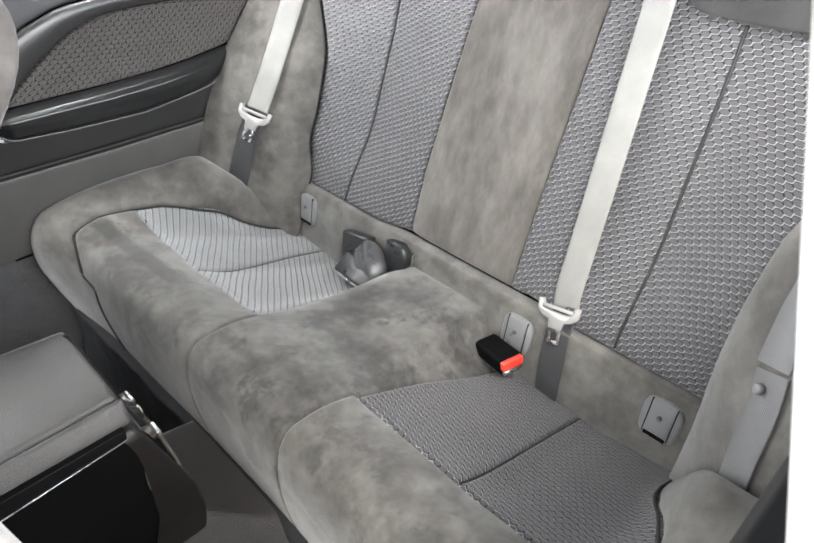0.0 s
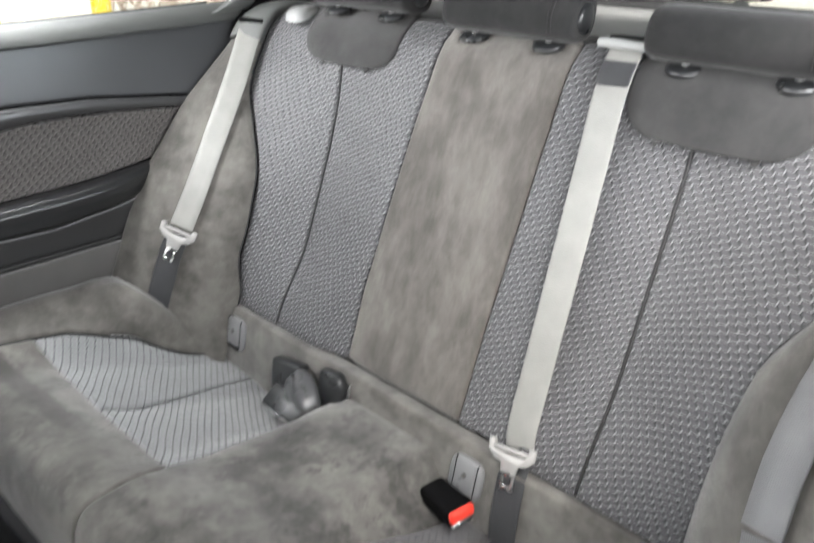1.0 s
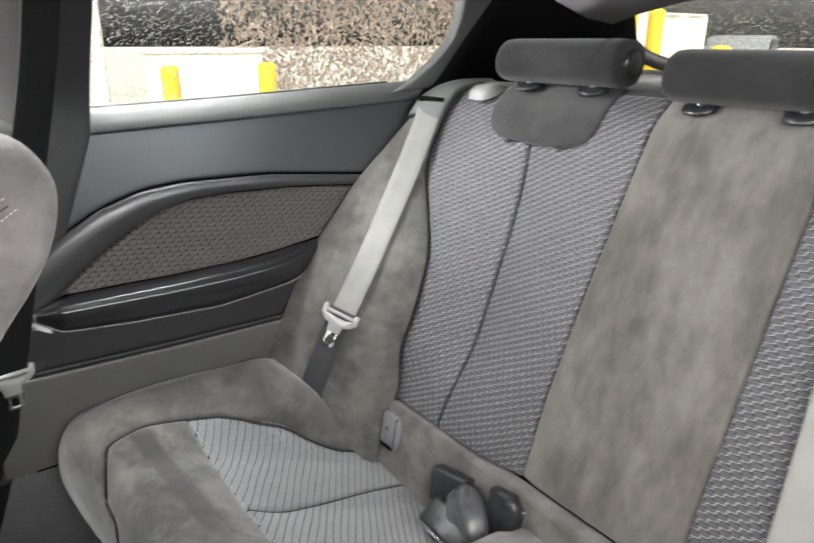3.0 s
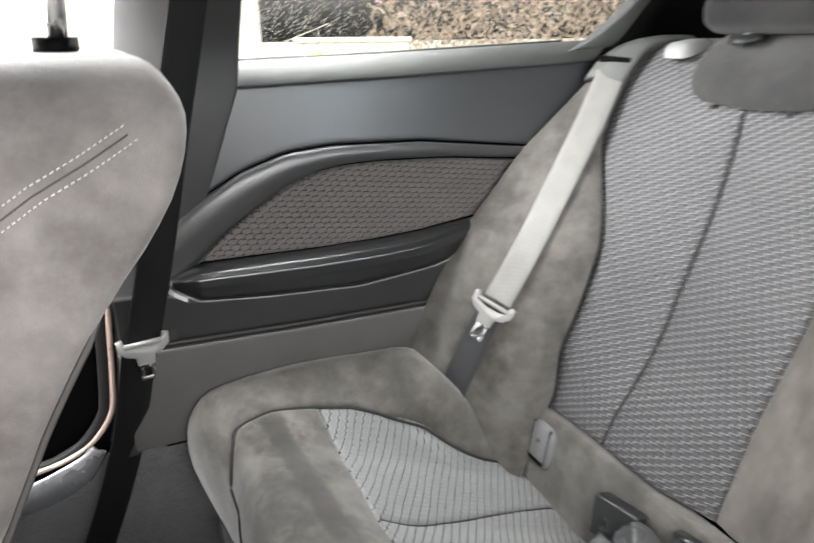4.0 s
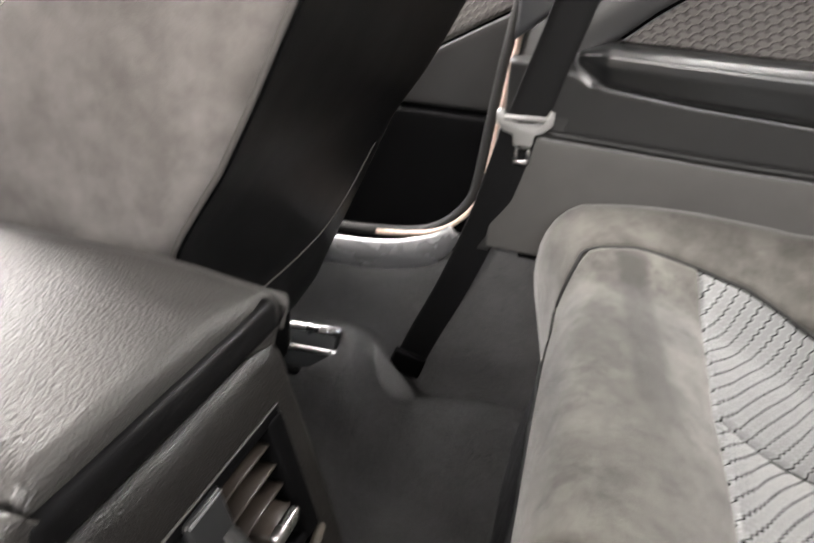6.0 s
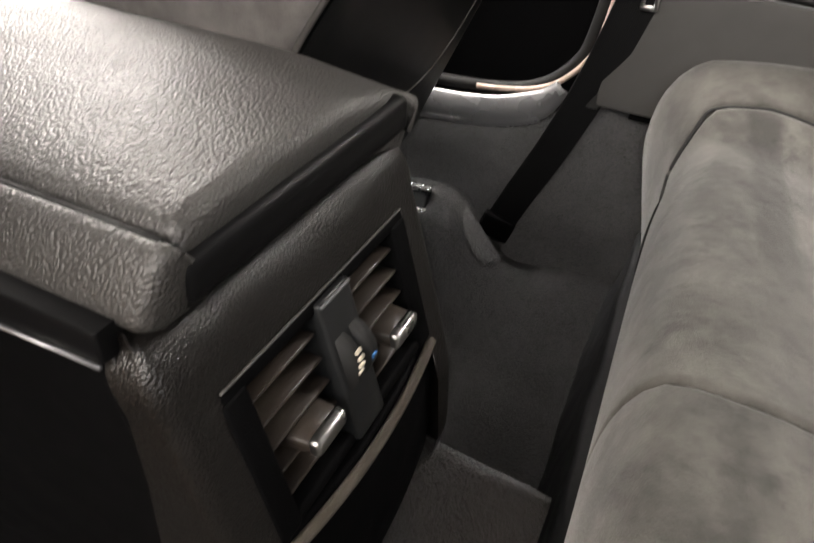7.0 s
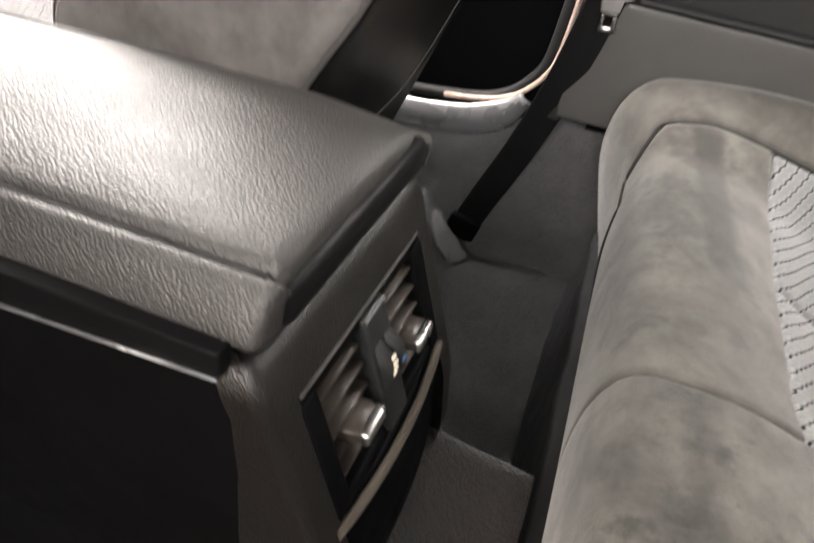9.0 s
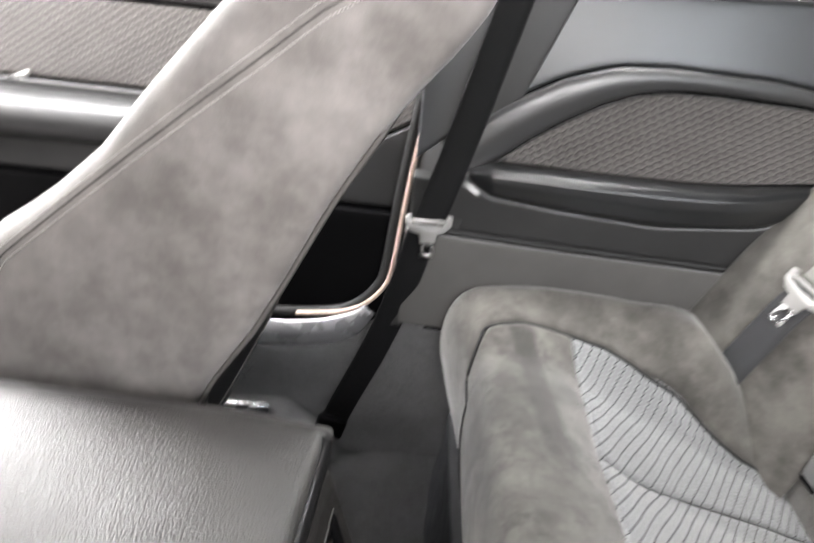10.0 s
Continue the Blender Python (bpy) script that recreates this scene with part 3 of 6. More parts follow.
def build_shell():
    bm = bmesh.new()
    nx, ny = 170, 130
    g = [[bm.verts.new((lerp(-2.0, 0.1, i / nx), lerp(-0.66, 0.74, j / ny), floor_z(lerp(-2.0, 0.1, i / nx), lerp(-0.66, 0.74, j / ny)))) for j in range(ny + 1)] for i in range(nx + 1)]
    fs = [bm.faces.new((g[i][j], g[i + 1][j], g[i + 1][j + 1], g[i][j + 1])) for i in range(nx) for j in range(ny)]
    bmesh.ops.solidify(bm, geom=fs, thickness=0.02)
    bmesh.ops.recalc_face_normals(bm, faces=bm.faces)
    tagged(link("floor", bm, CARPET), "dark grey carpeted car floor", "floor", kind="structure")

    # roof lining
    rows = []
    for i in range(15):
        x = lerp(-1.55, 0.62, i / 14)
        zc = 1.36 - 0.16 * step(x, 0.1, 0.75) - 0.05 * step(-x, 0.9, 1.6)
        rows.append([(x, MID + s * lerp(0.56, 0.52, i / 14), zc - 0.06 * abs(s) ** 3) for s in np.linspace(-1, 1, 13)])
    strip_wall("ceiling", rows, HEADLINER, "anthracite cloth roof lining", "ceiling")

    # rear pillars and tailgate frame
    for side, name in ((1, "rear_pillar"), (-1, "rear_pillar")):
        yy = lambda y: y if side > 0 else mir(y)
        rows = []
        for i in range(9):
            t = i / 8
            x0, x1 = lerp(0.20, 0.40, t), lerp(0.80, 0.56, t)
            z = lerp(0.98, 1.30, t)
            rows.append([(lerp(x0, x1, k / 8) + 0.0, yy(lerp(0.665, 0.555, t) - 0.13 * (k / 8) ** 2 * 0.9), z) for k in range(9)])
        strip_wall(name, rows, PLASTIC_BLACK, "dark trimmed rear roof pillar", "pillar")
    # pale trim behind the quarter window's rear corner
    for side in (1, -1):
        yy = lambda y: y if side > 0 else mir(y)
        ob = thing("pillar_trim", "pale grey plastic trim behind the quarter window", "trim", kind="structure")

        def f(u, v):
            z = lerp(1.020, 1.30, v)
            a = tab(z, [(1.02, 0.150), (1.041, 0.190), (1.077, 0.234), (1.115, 0.262), (1.152, 0.268), (1.30, 0.262)])
            c = tab(z, [(1.02, 0.225), (1.03, 0.245), (1.038, 0.276), (1.08, 0.328), (1.118, 0.355), (1.156, 0.371), (1.30, 0.41)])
            return (lerp(a, c, u), yy(lerp(0.651, 0.541, (z - 0.98) / 0.32) - 0.006 * math.sin(math.pi * u)), z)

        panel("cover", f, 8, 24, TRIM, ob, (-0.3, -side, 0), 0.006, 0.02)
    # parcel shelf and the tailgate's lower rail
    rows = [[(lerp(0.33, 0.86, i / 6), MID + s * 0.55, lerp(1.018, 1.035, i / 6)) for s in np.linspace(-1, 1, 9)] for i in range(7)]
    tagged(strip_wall("parcel_shelf", rows, SHELF, "pale grey parcel shelf behind the rear seatback", "shelf"), kind="structure")
    bm = boxes(((0.84, MID - 0.6, 0.90), (0.90, MID + 0.6, 1.045), 0.012))
    tagged(link("tailgate_rail", bm, PLASTIC), "dark plastic tailgate rail under the rear window", "trim", kind="structure")
    bm = bmesh.new()
    tube(bm, spline([(0.72, 0.575, 1.30), (0.74, 0.565, 1.16), (0.77, 0.53, 1.085), (0.82, 0.43, 1.052), (0.86, 0.2, 1.045), (0.87, -0.15, 1.042), (0.86, -0.4, 1.05), (0.78, -0.5, 1.1), (0.72, -0.52, 1.3)], 60), 0.016, 8)
    tagged(link("window_seal", bm, RUBBER), "black rubber seal round the rear window", "seal", kind="structure")
    bm = bmesh.new()
    tube(bm, spline([(0.60, 0.60, 1.30), (0.62, 0.585, 1.17), (0.66, 0.555, 1.10), (0.70, 0.53, 1.06)], 20), 0.012, 8)
    tube(bm, spline([(0.64, 0.578, 1.28), (0.65, 0.57, 1.17), (0.685, 0.54, 1.10), (0.72, 0.52, 1.06)], 20), 0.007, 8)
    tagged(link("tailgate_cable", bm, RUBBER), "black cable and seal beside the tailgate", "cable", kind="structure")
    wiper = thing("rear_wiper", "black rear wiper resting along the window's lower edge", "wiper")
    bm = bmesh.new()
    tube(bm, spline([(0.925, 0.30, 1.058), (0.925, 0.18, 1.061), (0.925, 0.06, 1.053), (0.925, -0.12, 1.044)], 30), lambda t: lerp(0.005, 0.012, t), 8)
    part("arm", bm, RUBBER, wiper)
    bm = bmesh.new()
    tube(bm, spline([(0.905, 0.36, 1.050), (0.905, 0.15, 1.049), (0.905, -0.12, 1.036)], 24), 0.005, 6)
    part("blade", bm, RUBBER, wiper, "black rubber blade")
    bm = bmesh.new()
    tube(bm, [(0.895, -0.12, 1.035), (0.935, -0.12, 1.045), (0.945, -0.12, 1.047)], lambda t: 0.02 if t < 0.8 else 0.014, 16)
    part("hub", bm, RUBBER, wiper)
    # body skin that closes the car below the windows and in front
    bm = boxes(((-2.2, 0.80, -0.05), (1.0, 0.83, 0.95), 0.01), ((-0.45, -0.74, -0.05), (1.0, -0.70, 0.98), 0.01),
               ((0.92, -0.7, -0.05), (0.95, 0.8, 0.95), 0.01), ((-2.1, -0.7, 0.0), (-2.05, 0.8, 0.95), 0.01))
    tagged(link("car_body", bm, PLASTIC_BLACK), "dark inner skin of the car body", "car body", kind="structure")
    # Unseen sill, made copper to throw an orange reflection onto the console.
    bm = boxes(((-2.2, -0.76, 0.02), (-0.45, -0.70, 0.40), 0.015, 3), ((-2.2, -0.72, 0.38), (-0.45, -0.68, 0.43), 0.012, 3))
    tagged(link("sill_near", bm, COPPER_PAINT), "unseen copper painted sill of the near door opening, added for its reflection", "sill", kind="structure")
    bm = boxes(((-2.0, -0.68, 0.55), (-1.6, 0.76, 0.92), 0.06, 4))
    tagged(link("dashboard", bm, PLASTIC), "dark plastic dashboard under the windscreen", "dashboard", kind="structure")


build_shell()


# ---- windows ----
def build_window(name, corners, label, drops, seed, size=(0.0012, 0.0042)):
    """A pane through four corners (bottom front, bottom rear, top rear, top front) with rain on its outer side."""
    a, b, c, d = (Vector(p) for p in corners)
    ob = thing(name, label, "window", kind="structure")
    nrm = (b - a).cross(d - a).normalized()
    if nrm.dot(((a + c) / 2) - Vector((-0.4, MID, 1.1))) < 0:
        nrm = -nrm
    bm = bmesh.new()
    lo = [bm.verts.new(p) for p in (a, b, c, d)]
    hi = [bm.verts.new(p + nrm * 0.004) for p in (a, b, c, d)]
    bm.faces.new(lo), bm.faces.new(hi)
    for k in range(4):
        bm.faces.new((lo[k], lo[(k + 1) % 4], hi[(k + 1) % 4], hi[k]))
    bmesh.ops.recalc_face_normals(bm, faces=bm.faces)
    pane = part("pane", bm, GLASS, ob, smooth=False)
    pane.visible_shadow = False
    rng = random.Random(seed)
    verts, faces = [], []
    ex = (b - a).normalized()
    ey = nrm.cross(ex)
    for _ in range(drops):
        u, v = rng.random(), rng.random()
        p = (a * (1 - u) + b * u) * (1 - v) + (d * (1 - u) + c * u) * v + nrm * 0.0041
        r = lerp(size[0], size[1], rng.random() ** 3)
        tall = rng.uniform(0.8, 1.3)
        base = len(verts)
        for k, z in ((1.0, 0.0), (0.72, 0.42)):
            for s in range(6):
                w = 2 * math.pi * s / 6
                verts.append(p + ex * r * k * math.cos(w) + ey * r * tall * k * math.sin(w) + nrm * r * z)
        verts.append(p + nrm * r * 0.6)
        for s in range(6):
            s2 = (s + 1) % 6
            faces.append((base + s, base + s2, base + 6 + s2, base + 6 + s))
            faces.append((base + 6 + s, base + 6 + s2, base + 12))
    me = bpy.data.meshes.new("raindrops")
    me.from_pydata([tuple(v) for v in verts], [], faces)
    me.materials.append(WATER)
    me.polygons.foreach_set("use_smooth", [True] * len(me.polygons))
    rain = new("raindrops", me)
    rain.visible_shadow = False
    tagged(rain, "raindrops on the outer side of the glass", "raindrops", kind="stuff")
    return ob


build_window("window_1", ((-0.46, 0.704, 0.985), (0.26, 0.704, 1.005), (0.40, 0.60, 1.31), (-0.40, 0.60, 1.33)), "fixed quarter window wet with rain", 24000, 11, (0.0005, 0.0014))
build_window("window_2", ((0.87, 0.62, 1.04), (0.87, -0.56, 1.04), (0.62, -0.48, 1.30), (0.62, 0.54, 1.30)), "tailgate window covered in raindrops", 24000, 12, (0.0005, 0.0015))


# ---- rear seat ----
def back_x(z):
    """The front of the rear seatback at height z."""
    return 0.04 + 0.40 * (z - 0.48) + 0.05 * step(z, 0.97, 1.06) ** 2


EDGE_R = [(0.44, 0.470), (0.52, 0.467), (0.62, 0.468), (0.70, 0.472), (0.74, 0.478), (0.77, 0.492), (0.80, 0.510), (0.845, 0.538), (0.90, 0.572), (0.95, 0.588), (1.0, 0.595), (1.06, 0.600)]


def hollow(y, z):
    """The bucket shape of the two outer places: deepest along the seam, rising to the outer edge."""
    a = abs(y - MID)
    amp = step(z, 0.48, 0.60) * (1 - step(z, 0.86, 1.0))
    if a < 0.13:
        off = -0.004
    elif a < 0.335:
        off = lerp(-0.004, 0.016, ((a - 0.13) / 0.205) ** 1.4) * amp
    else:
        q = min((a - 0.335) / max(tab(z, EDGE_R) - 0.335, 0.05), 1.3)
        off = lerp(0.016, -0.044, min(q, 1.0) ** 1.15) * amp
    return off - 0.018 * step(a, 0.14, 0.24) * (1 - step(z, 0.50, 0.64))


def turned(y, s, a=math.radians(30)):
    """Cloth rows that climb slantwise over the backrest."""
    u, v = -y * math.cos(a) + s * math.sin(a), y * math.sin(a) + s * math.cos(a)
    return (u + 0.6 * v, v)


def build_seatback():
    ob = thing("rear_seatback", "grey suede and honeycomb cloth rear seatback, folded up", "seatback")
    top, low = 1.035, 0.472
    def piece(name, y0, y1, material, label="", z0=low, z1=top, r=0.007):
        def f(u, v):
            z = lerp(z0, z1, v)
            a = y0(z) if callable(y0) else y0
            b = y1(z) if callable(y1) else y1
            y = lerp(a, b, u)
            return (back_x(z) + hollow(y, z), y, z)

        panel(name, f, 14, 30, material, ob, (-1, 0, 0.4), r, 0.03, label, lambda u, v: turned(f(u, v)[1], lerp(z0, z1, v) * 1.08))

    c_r = lambda z: tab(z, [(0.46, 0.160), (0.6, 0.165), (0.8, 0.157), (1.03, 0.142)])
    c_l = lambda z: tab(z, [(0.46, -0.098), (0.6, -0.095), (1.03, -0.100)])
    seam_r = lambda z: tab(z, [(0.46, 0.343), (0.56, 0.347), (0.8, 0.350), (0.95, 0.362), (1.04, 0.368)])
    seam_l = lambda z: lerp(-0.314, -0.299, (z - low) / (top - low))
    edge_r = lambda z: tab(z, EDGE_R)
    edge_l = lambda z: mir(tab(z, EDGE_R)) - 0.016
    piece("cloth_panel", c_r, seam_r, CLOTH, "dark grey honeycomb cloth panel")
    piece("cloth_panel", seam_r, edge_r, CLOTH, "dark grey honeycomb cloth panel")
    piece("cloth_panel", seam_l, c_l, CLOTH, "dark grey honeycomb cloth panel")
    piece("cloth_panel", edge_l, seam_l, CLOTH, "dark grey honeycomb cloth panel")
    piece("centre_panel", c_l, c_r, SUEDE_BACK, "brushed grey suede centre panel", r=0.009)

    # lower strip with the anchor covers
    def f(u, v):
        z = lerp(0.30, 0.470, v)
        return (-0.004 + 0.22 * (z - 0.42) + 0.016 * (1 - step(z, 0.30, 0.36)), lerp(mir(0.57), 0.57, u), z)

    panel("lower_strip", f, 30, 8, SUEDE, ob, (-1, 0, 0.2), 0.008, 0.03, "grey suede strip under the cloth")
    # bibs below the outer headrests
    for yc, w, z_low in ((0.350, 0.120, 0.948), (-0.318, 0.122, 0.930)):
        def f(u, v):
            z = lerp(z_low, 1.045, v)
            half = w * (0.52 + 0.48 * math.sqrt(1 - (1 - min(v * 2.2, 1)) ** 2))
            y = yc + lerp(-half, half, u)
            return (back_x(z) + min(hollow(y, z), 0.0) - 0.009 + 0.004 * abs(2 * u - 1) ** 4, y, z)

        panel("headrest_bib", f, 14, 10, SUEDE_BIB, ob, (-1, 0, 0.4), 0.006, 0.0, "charcoal half-round bib")
    # top roll of the seatback
    def f(u, v):
        w = v * math.pi * 0.62
        return (back_x(1.03) - 0.010 + 0.045 * (1 - math.cos(w)) * 1.1, lerp(mir(0.60), 0.60, u), 1.014 + 0.022 * math.sin(w))

    panel("top_roll", f, 40, 8, SUEDE_DARK, ob, (-0.3, 0, 1), 0.004, 0.02, "charcoal top edge")
    bm = boxes(((0.030, mir(0.61), -0.08), (0.10, 0.61, 0.66), 0.02, 2, pose(0.04, 0, 0.40, 0, 21.8, 0)), ((0.06, mir(0.61), 0.20), (0.12, 0.61, 0.5), 0.02))
    part("core", bm, PLASTIC_BLACK, ob)
    # seam cords
    for s in (seam_r, seam_l):
        bm = bmesh.new()
        tube(bm, [(back_x(z) + hollow(s(z), z) + 0.0015, s(z), z) for z in np.linspace(low + 0.004, 0.955, 40)], 0.0024, 6)
        part("seam", bm, SEAM, ob)


def wing_point(u, z, right=True):
    """The suede side bolster beside the seatback: u runs from the cloth outwards."""
    xo = tab(z, [(0.30, -0.25), (0.536, -0.158), (0.64, -0.107), (0.735, -0.053), (0.793, 0.0), (0.86, 0.058), (0.975, 0.200), (1.03, 0.26)])
    p0 = Vector((back_x(z) + hollow(tab(z, EDGE_R) + MID, z) + 0.002, tab(z, EDGE_R) - (0.003 if right else -0.011)))
    p2 = Vector((xo, 0.647))
    bx = tab(z, [(0.30, -0.095), (0.50, -0.068), (0.65, -0.018), (0.80, 0.068), (0.90, 0.133), (1.0, 0.20)])
    by = tab(z, [(0.36, 0.49), (0.50, 0.470), (0.65, 0.455), (0.75, 0.468), (0.85, 0.522), (0.92, 0.570), (1.02, 0.602)])
    p1 = Vector((bx, by))
    q = p0 * (1 - u) ** 2 + p1 * 2 * u * (1 - u) + p2 * u * u
    return (q.x, q.y if right else mir(q.y), z)


def build_wing(right):
    ob = thing("side_bolster", "grey suede side bolster between seatback and side panel", "seat bolster", "rear side bolsters")
    f = lambda u, v: wing_point(u, lerp(0.30, 0.985, v), right)
    panel("bolster_cover", f, 24, 30, SUEDE, ob, (-0.6, -1 if right else 1, 0.2), 0.006, 0.025)
    bm = bmesh.new()
    tube(bm, [Vector(wing_point(0.0, z, right)) + Vector((-0.003, 0, 0)) for z in np.linspace(0.47, 0.98, 40)], 0.0022, 6)
    part("piping", bm, SEAM, ob)
    return ob


CUSHION = [(0.045, 0.322), (-0.07, 0.368), (-0.165, 0.409), (-0.25, 0.446), (-0.315, 0.474), (-0.36, 0.494), (-0.40, 0.508), (-0.445, 0.512),
           (-0.472, 0.500), (-0.488, 0.464), (-0.492, 0.41), (-0.487, 0.35), (-0.476, 0.29), (-0.465, 0.25)]
LOBE = [(0.045, 0.36), (-0.07, 0.450), (-0.165, 0.548), (-0.25, 0.563), (-0.315, 0.567), (-0.36, 0.568), (-0.41, 0.566), (-0.458, 0.560),
        (-0.496, 0.550), (-0.524, 0.512), (-0.531, 0.45), (-0.516, 0.38), (-0.496, 0.31), (-0.48, 0.25)]
CUSHION_S = spline([(x, 0, z) for x, z in CUSHION], 130)
LOBE_S = spline([(x, 0, z) for x, z in LOBE], 130)
WELT = [(-1.0, 0.44), (-0.505, 0.445), (-0.49, 0.50), (-0.46, 0.545), (-0.40, 0.557), (-0.34, 0.556), (-0.29, 0.556), (-0.25, 0.548), (-0.20, 0.527), (-0.155, 0.506), (-0.12, 0.494), (-0.09, 0.490), (-0.05, 0.492), (0.06, 0.497)]


RIDGE = [(-0.25, 0.563), (-0.19, 0.560), (-0.160, 0.552), (-0.122, 0.512), (-0.092, 0.474), (-0.05, 0.428), (0.0, 0.386), (0.05, 0.345)]


def welt_y(t):
    p = CUSHION_S[int(round(t * 130))]
    if p.z < 0.46 and p.x < -0.4:
        return lerp(0.455, 0.435, step(0.46 - p.z, 0, 0.2))
    return tab(p.x, WELT)


def cushion_point(t, y):
    """The rear bench's upholstery: t runs from the seatback over the front edge down; y across the car."""
    k = min(max(t * 130, 0), 129.999)
    i = int(k)
    a = CUSHION_S[i].lerp(CUSHION_S[i + 1], k - i)
    b = LOBE_S[i].lerp(LOBE_S[i + 1], k - i)
    yy = y if y > MID else mir(y)
    w = step(yy, 0.478, 0.645)
    p = a.lerp(b, w)
    mid = 1 - step(abs(y - 0.025), 0.09, 0.165)
    p.z += mid * (0.078 * (1 - step(-p.x, -0.02, 0.30)) + 0.012 * (1 - step(-p.x, 0.34, 0.44)))
    p.z -= 0.022 * math.exp(-abs(abs(y - MID) - 0.34) / 0.085) * (1 - step(-p.x, 0.26, 0.40))
    # behind the front roll the outer edge is a slanting plane that runs down into the seat's rear corner
    rise = step(yy - tab(p.x, WELT), -0.02, 0.055) * step(p.x, -0.26, -0.17)
    p.z += rise * max(0.0, tab(p.x, RIDGE) - p.z)
    if yy > 0.6:
        p.z -= 0.02 * step(yy, 0.61, 0.66)
    p.x += 0.012 * (1 - step(abs(y - 0.0), 0.0, 0.5)) * step(-p.x, 0.42, 0.5)
    return Vector((p.x, y, p.z))


def t_of_x(x):
    return min(range(95), key=lambda i: abs(CUSHION_S[i].x - x)) / 130


def build_bench():
    ob = thing("rear_bench", "grey suede rear bench with honeycomb cloth seats", "seat bench")
    tf = t_of_x(-0.335)

    def piece(name, y0, y1, t0, t1, material, label, n, m, r=0.008):
        def f(u, v):
            t = lerp(t0(u) if callable(t0) else t0, t1(u) if callable(t1) else t1, v)
            return cushion_point(t, lerp(y0(t), y1(t), u))

        panel(name, f, n, m, material, ob, (-0.4, 0, 1), r, 0.03, label, lambda u, v: (f(u, v).y + 2.0, lerp(t0, t1, v) * 0.78 + (0.12 if material is CLOTH_NEAR else 0.65) * f(u, v).y + 2.0))

    xx = lambda t: CUSHION_S[int(round(t * 130))].x
    in_r = lambda t: lerp(0.138, 0.19, step(xx(t), -0.335, 0.02))
    in_l = lambda t: lerp(-0.112, -0.15, step(xx(t), -0.335, 0.02))
    wr = lambda t: welt_y(t)
    wl_ = lambda t: mir(welt_y(t)) + 0.0
    seam_r = lambda t: lerp(0.347, 0.400, step(xx(t), -0.335, 0.02))
    seam_l = lambda t: lerp(-0.307, -0.30, step(xx(t), -0.335, 0.02))
    piece("cloth_panel", in_r, seam_r, 0.0, tf, CLOTH_SHEEN, "ribbed cloth seat, its sheen painted pale grey", 12, 22)
    piece("cloth_panel", seam_r, wr, 0.0, tf, CLOTH_SHEEN, "ribbed cloth seat, its sheen painted pale grey", 12, 22)
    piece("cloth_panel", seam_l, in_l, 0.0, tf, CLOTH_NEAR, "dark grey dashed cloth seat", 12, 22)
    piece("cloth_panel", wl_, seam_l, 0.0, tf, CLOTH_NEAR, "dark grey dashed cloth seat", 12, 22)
    front_r = lambda t: 0.130
    front_l = lambda t: -0.107
    piece("front_roll", front_r, wr, tf, 1.0, SUEDE_ROLL, "worn grey suede front roll", 20, 30, 0.006)
    piece("front_roll", wl_, front_l, tf, 1.0, SUEDE_ROLL, "worn grey suede front roll", 20, 30, 0.006)
    piece("centre_section", lambda t: lerp(in_l(t), front_l(t), step(t, tf - 0.02, tf + 0.02)), lambda t: lerp(in_r(t), front_r(t), step(t, tf - 0.02, tf + 0.02)),
          0.0, 1.0, SUEDE_MID, "stained grey suede middle section", 14, 46, 0.006)
    piece("outer_lobe", wr, lambda t: 0.655, 0.0, 1.0, SUEDE, "raised grey suede outer edge", 14, 46, 0.008)
    piece("outer_lobe", lambda t: mir(0.655), wl_, 0.0, 1.0, SUEDE, "raised grey suede outer edge", 14, 46, 0.008)
    for w in (wr, wl_):
        bm = bmesh.new()
        pts = []
        for i in range(0, 126):
            p = cushion_point(i / 130, w(i / 130))
            pts.append(p - Vector((0.0, 0, 0.003)))
        tube(bm, pts, 0.0024, 6)
        part("welt", bm, SEAM, ob)
    for s in (seam_r, seam_l):
        bm = bmesh.new()
        tube(bm, [cushion_point(i / 130, s(i / 130)) - Vector((0, 0, 0.004)) for i in range(0, int(tf * 130))], 0.002, 6)
        part("seam", bm, SEAM, ob)
    # heel board below the cushion
    def f(u, v):
        return (-0.505 - 0.018 * abs(2 * u - 1) + 0.020 * step(v, 0.2, 0.9) + 0.003 * noise.noise((u * 20, v * 8, 1)), lerp(mir(0.645), 0.645, u), lerp(0.06, 0.30, v))

    panel("heel_board", f, 40, 8, HEEL, ob, (-1, 0, 0), 0.006, 0.02, "dark grey heel board below the cushion")


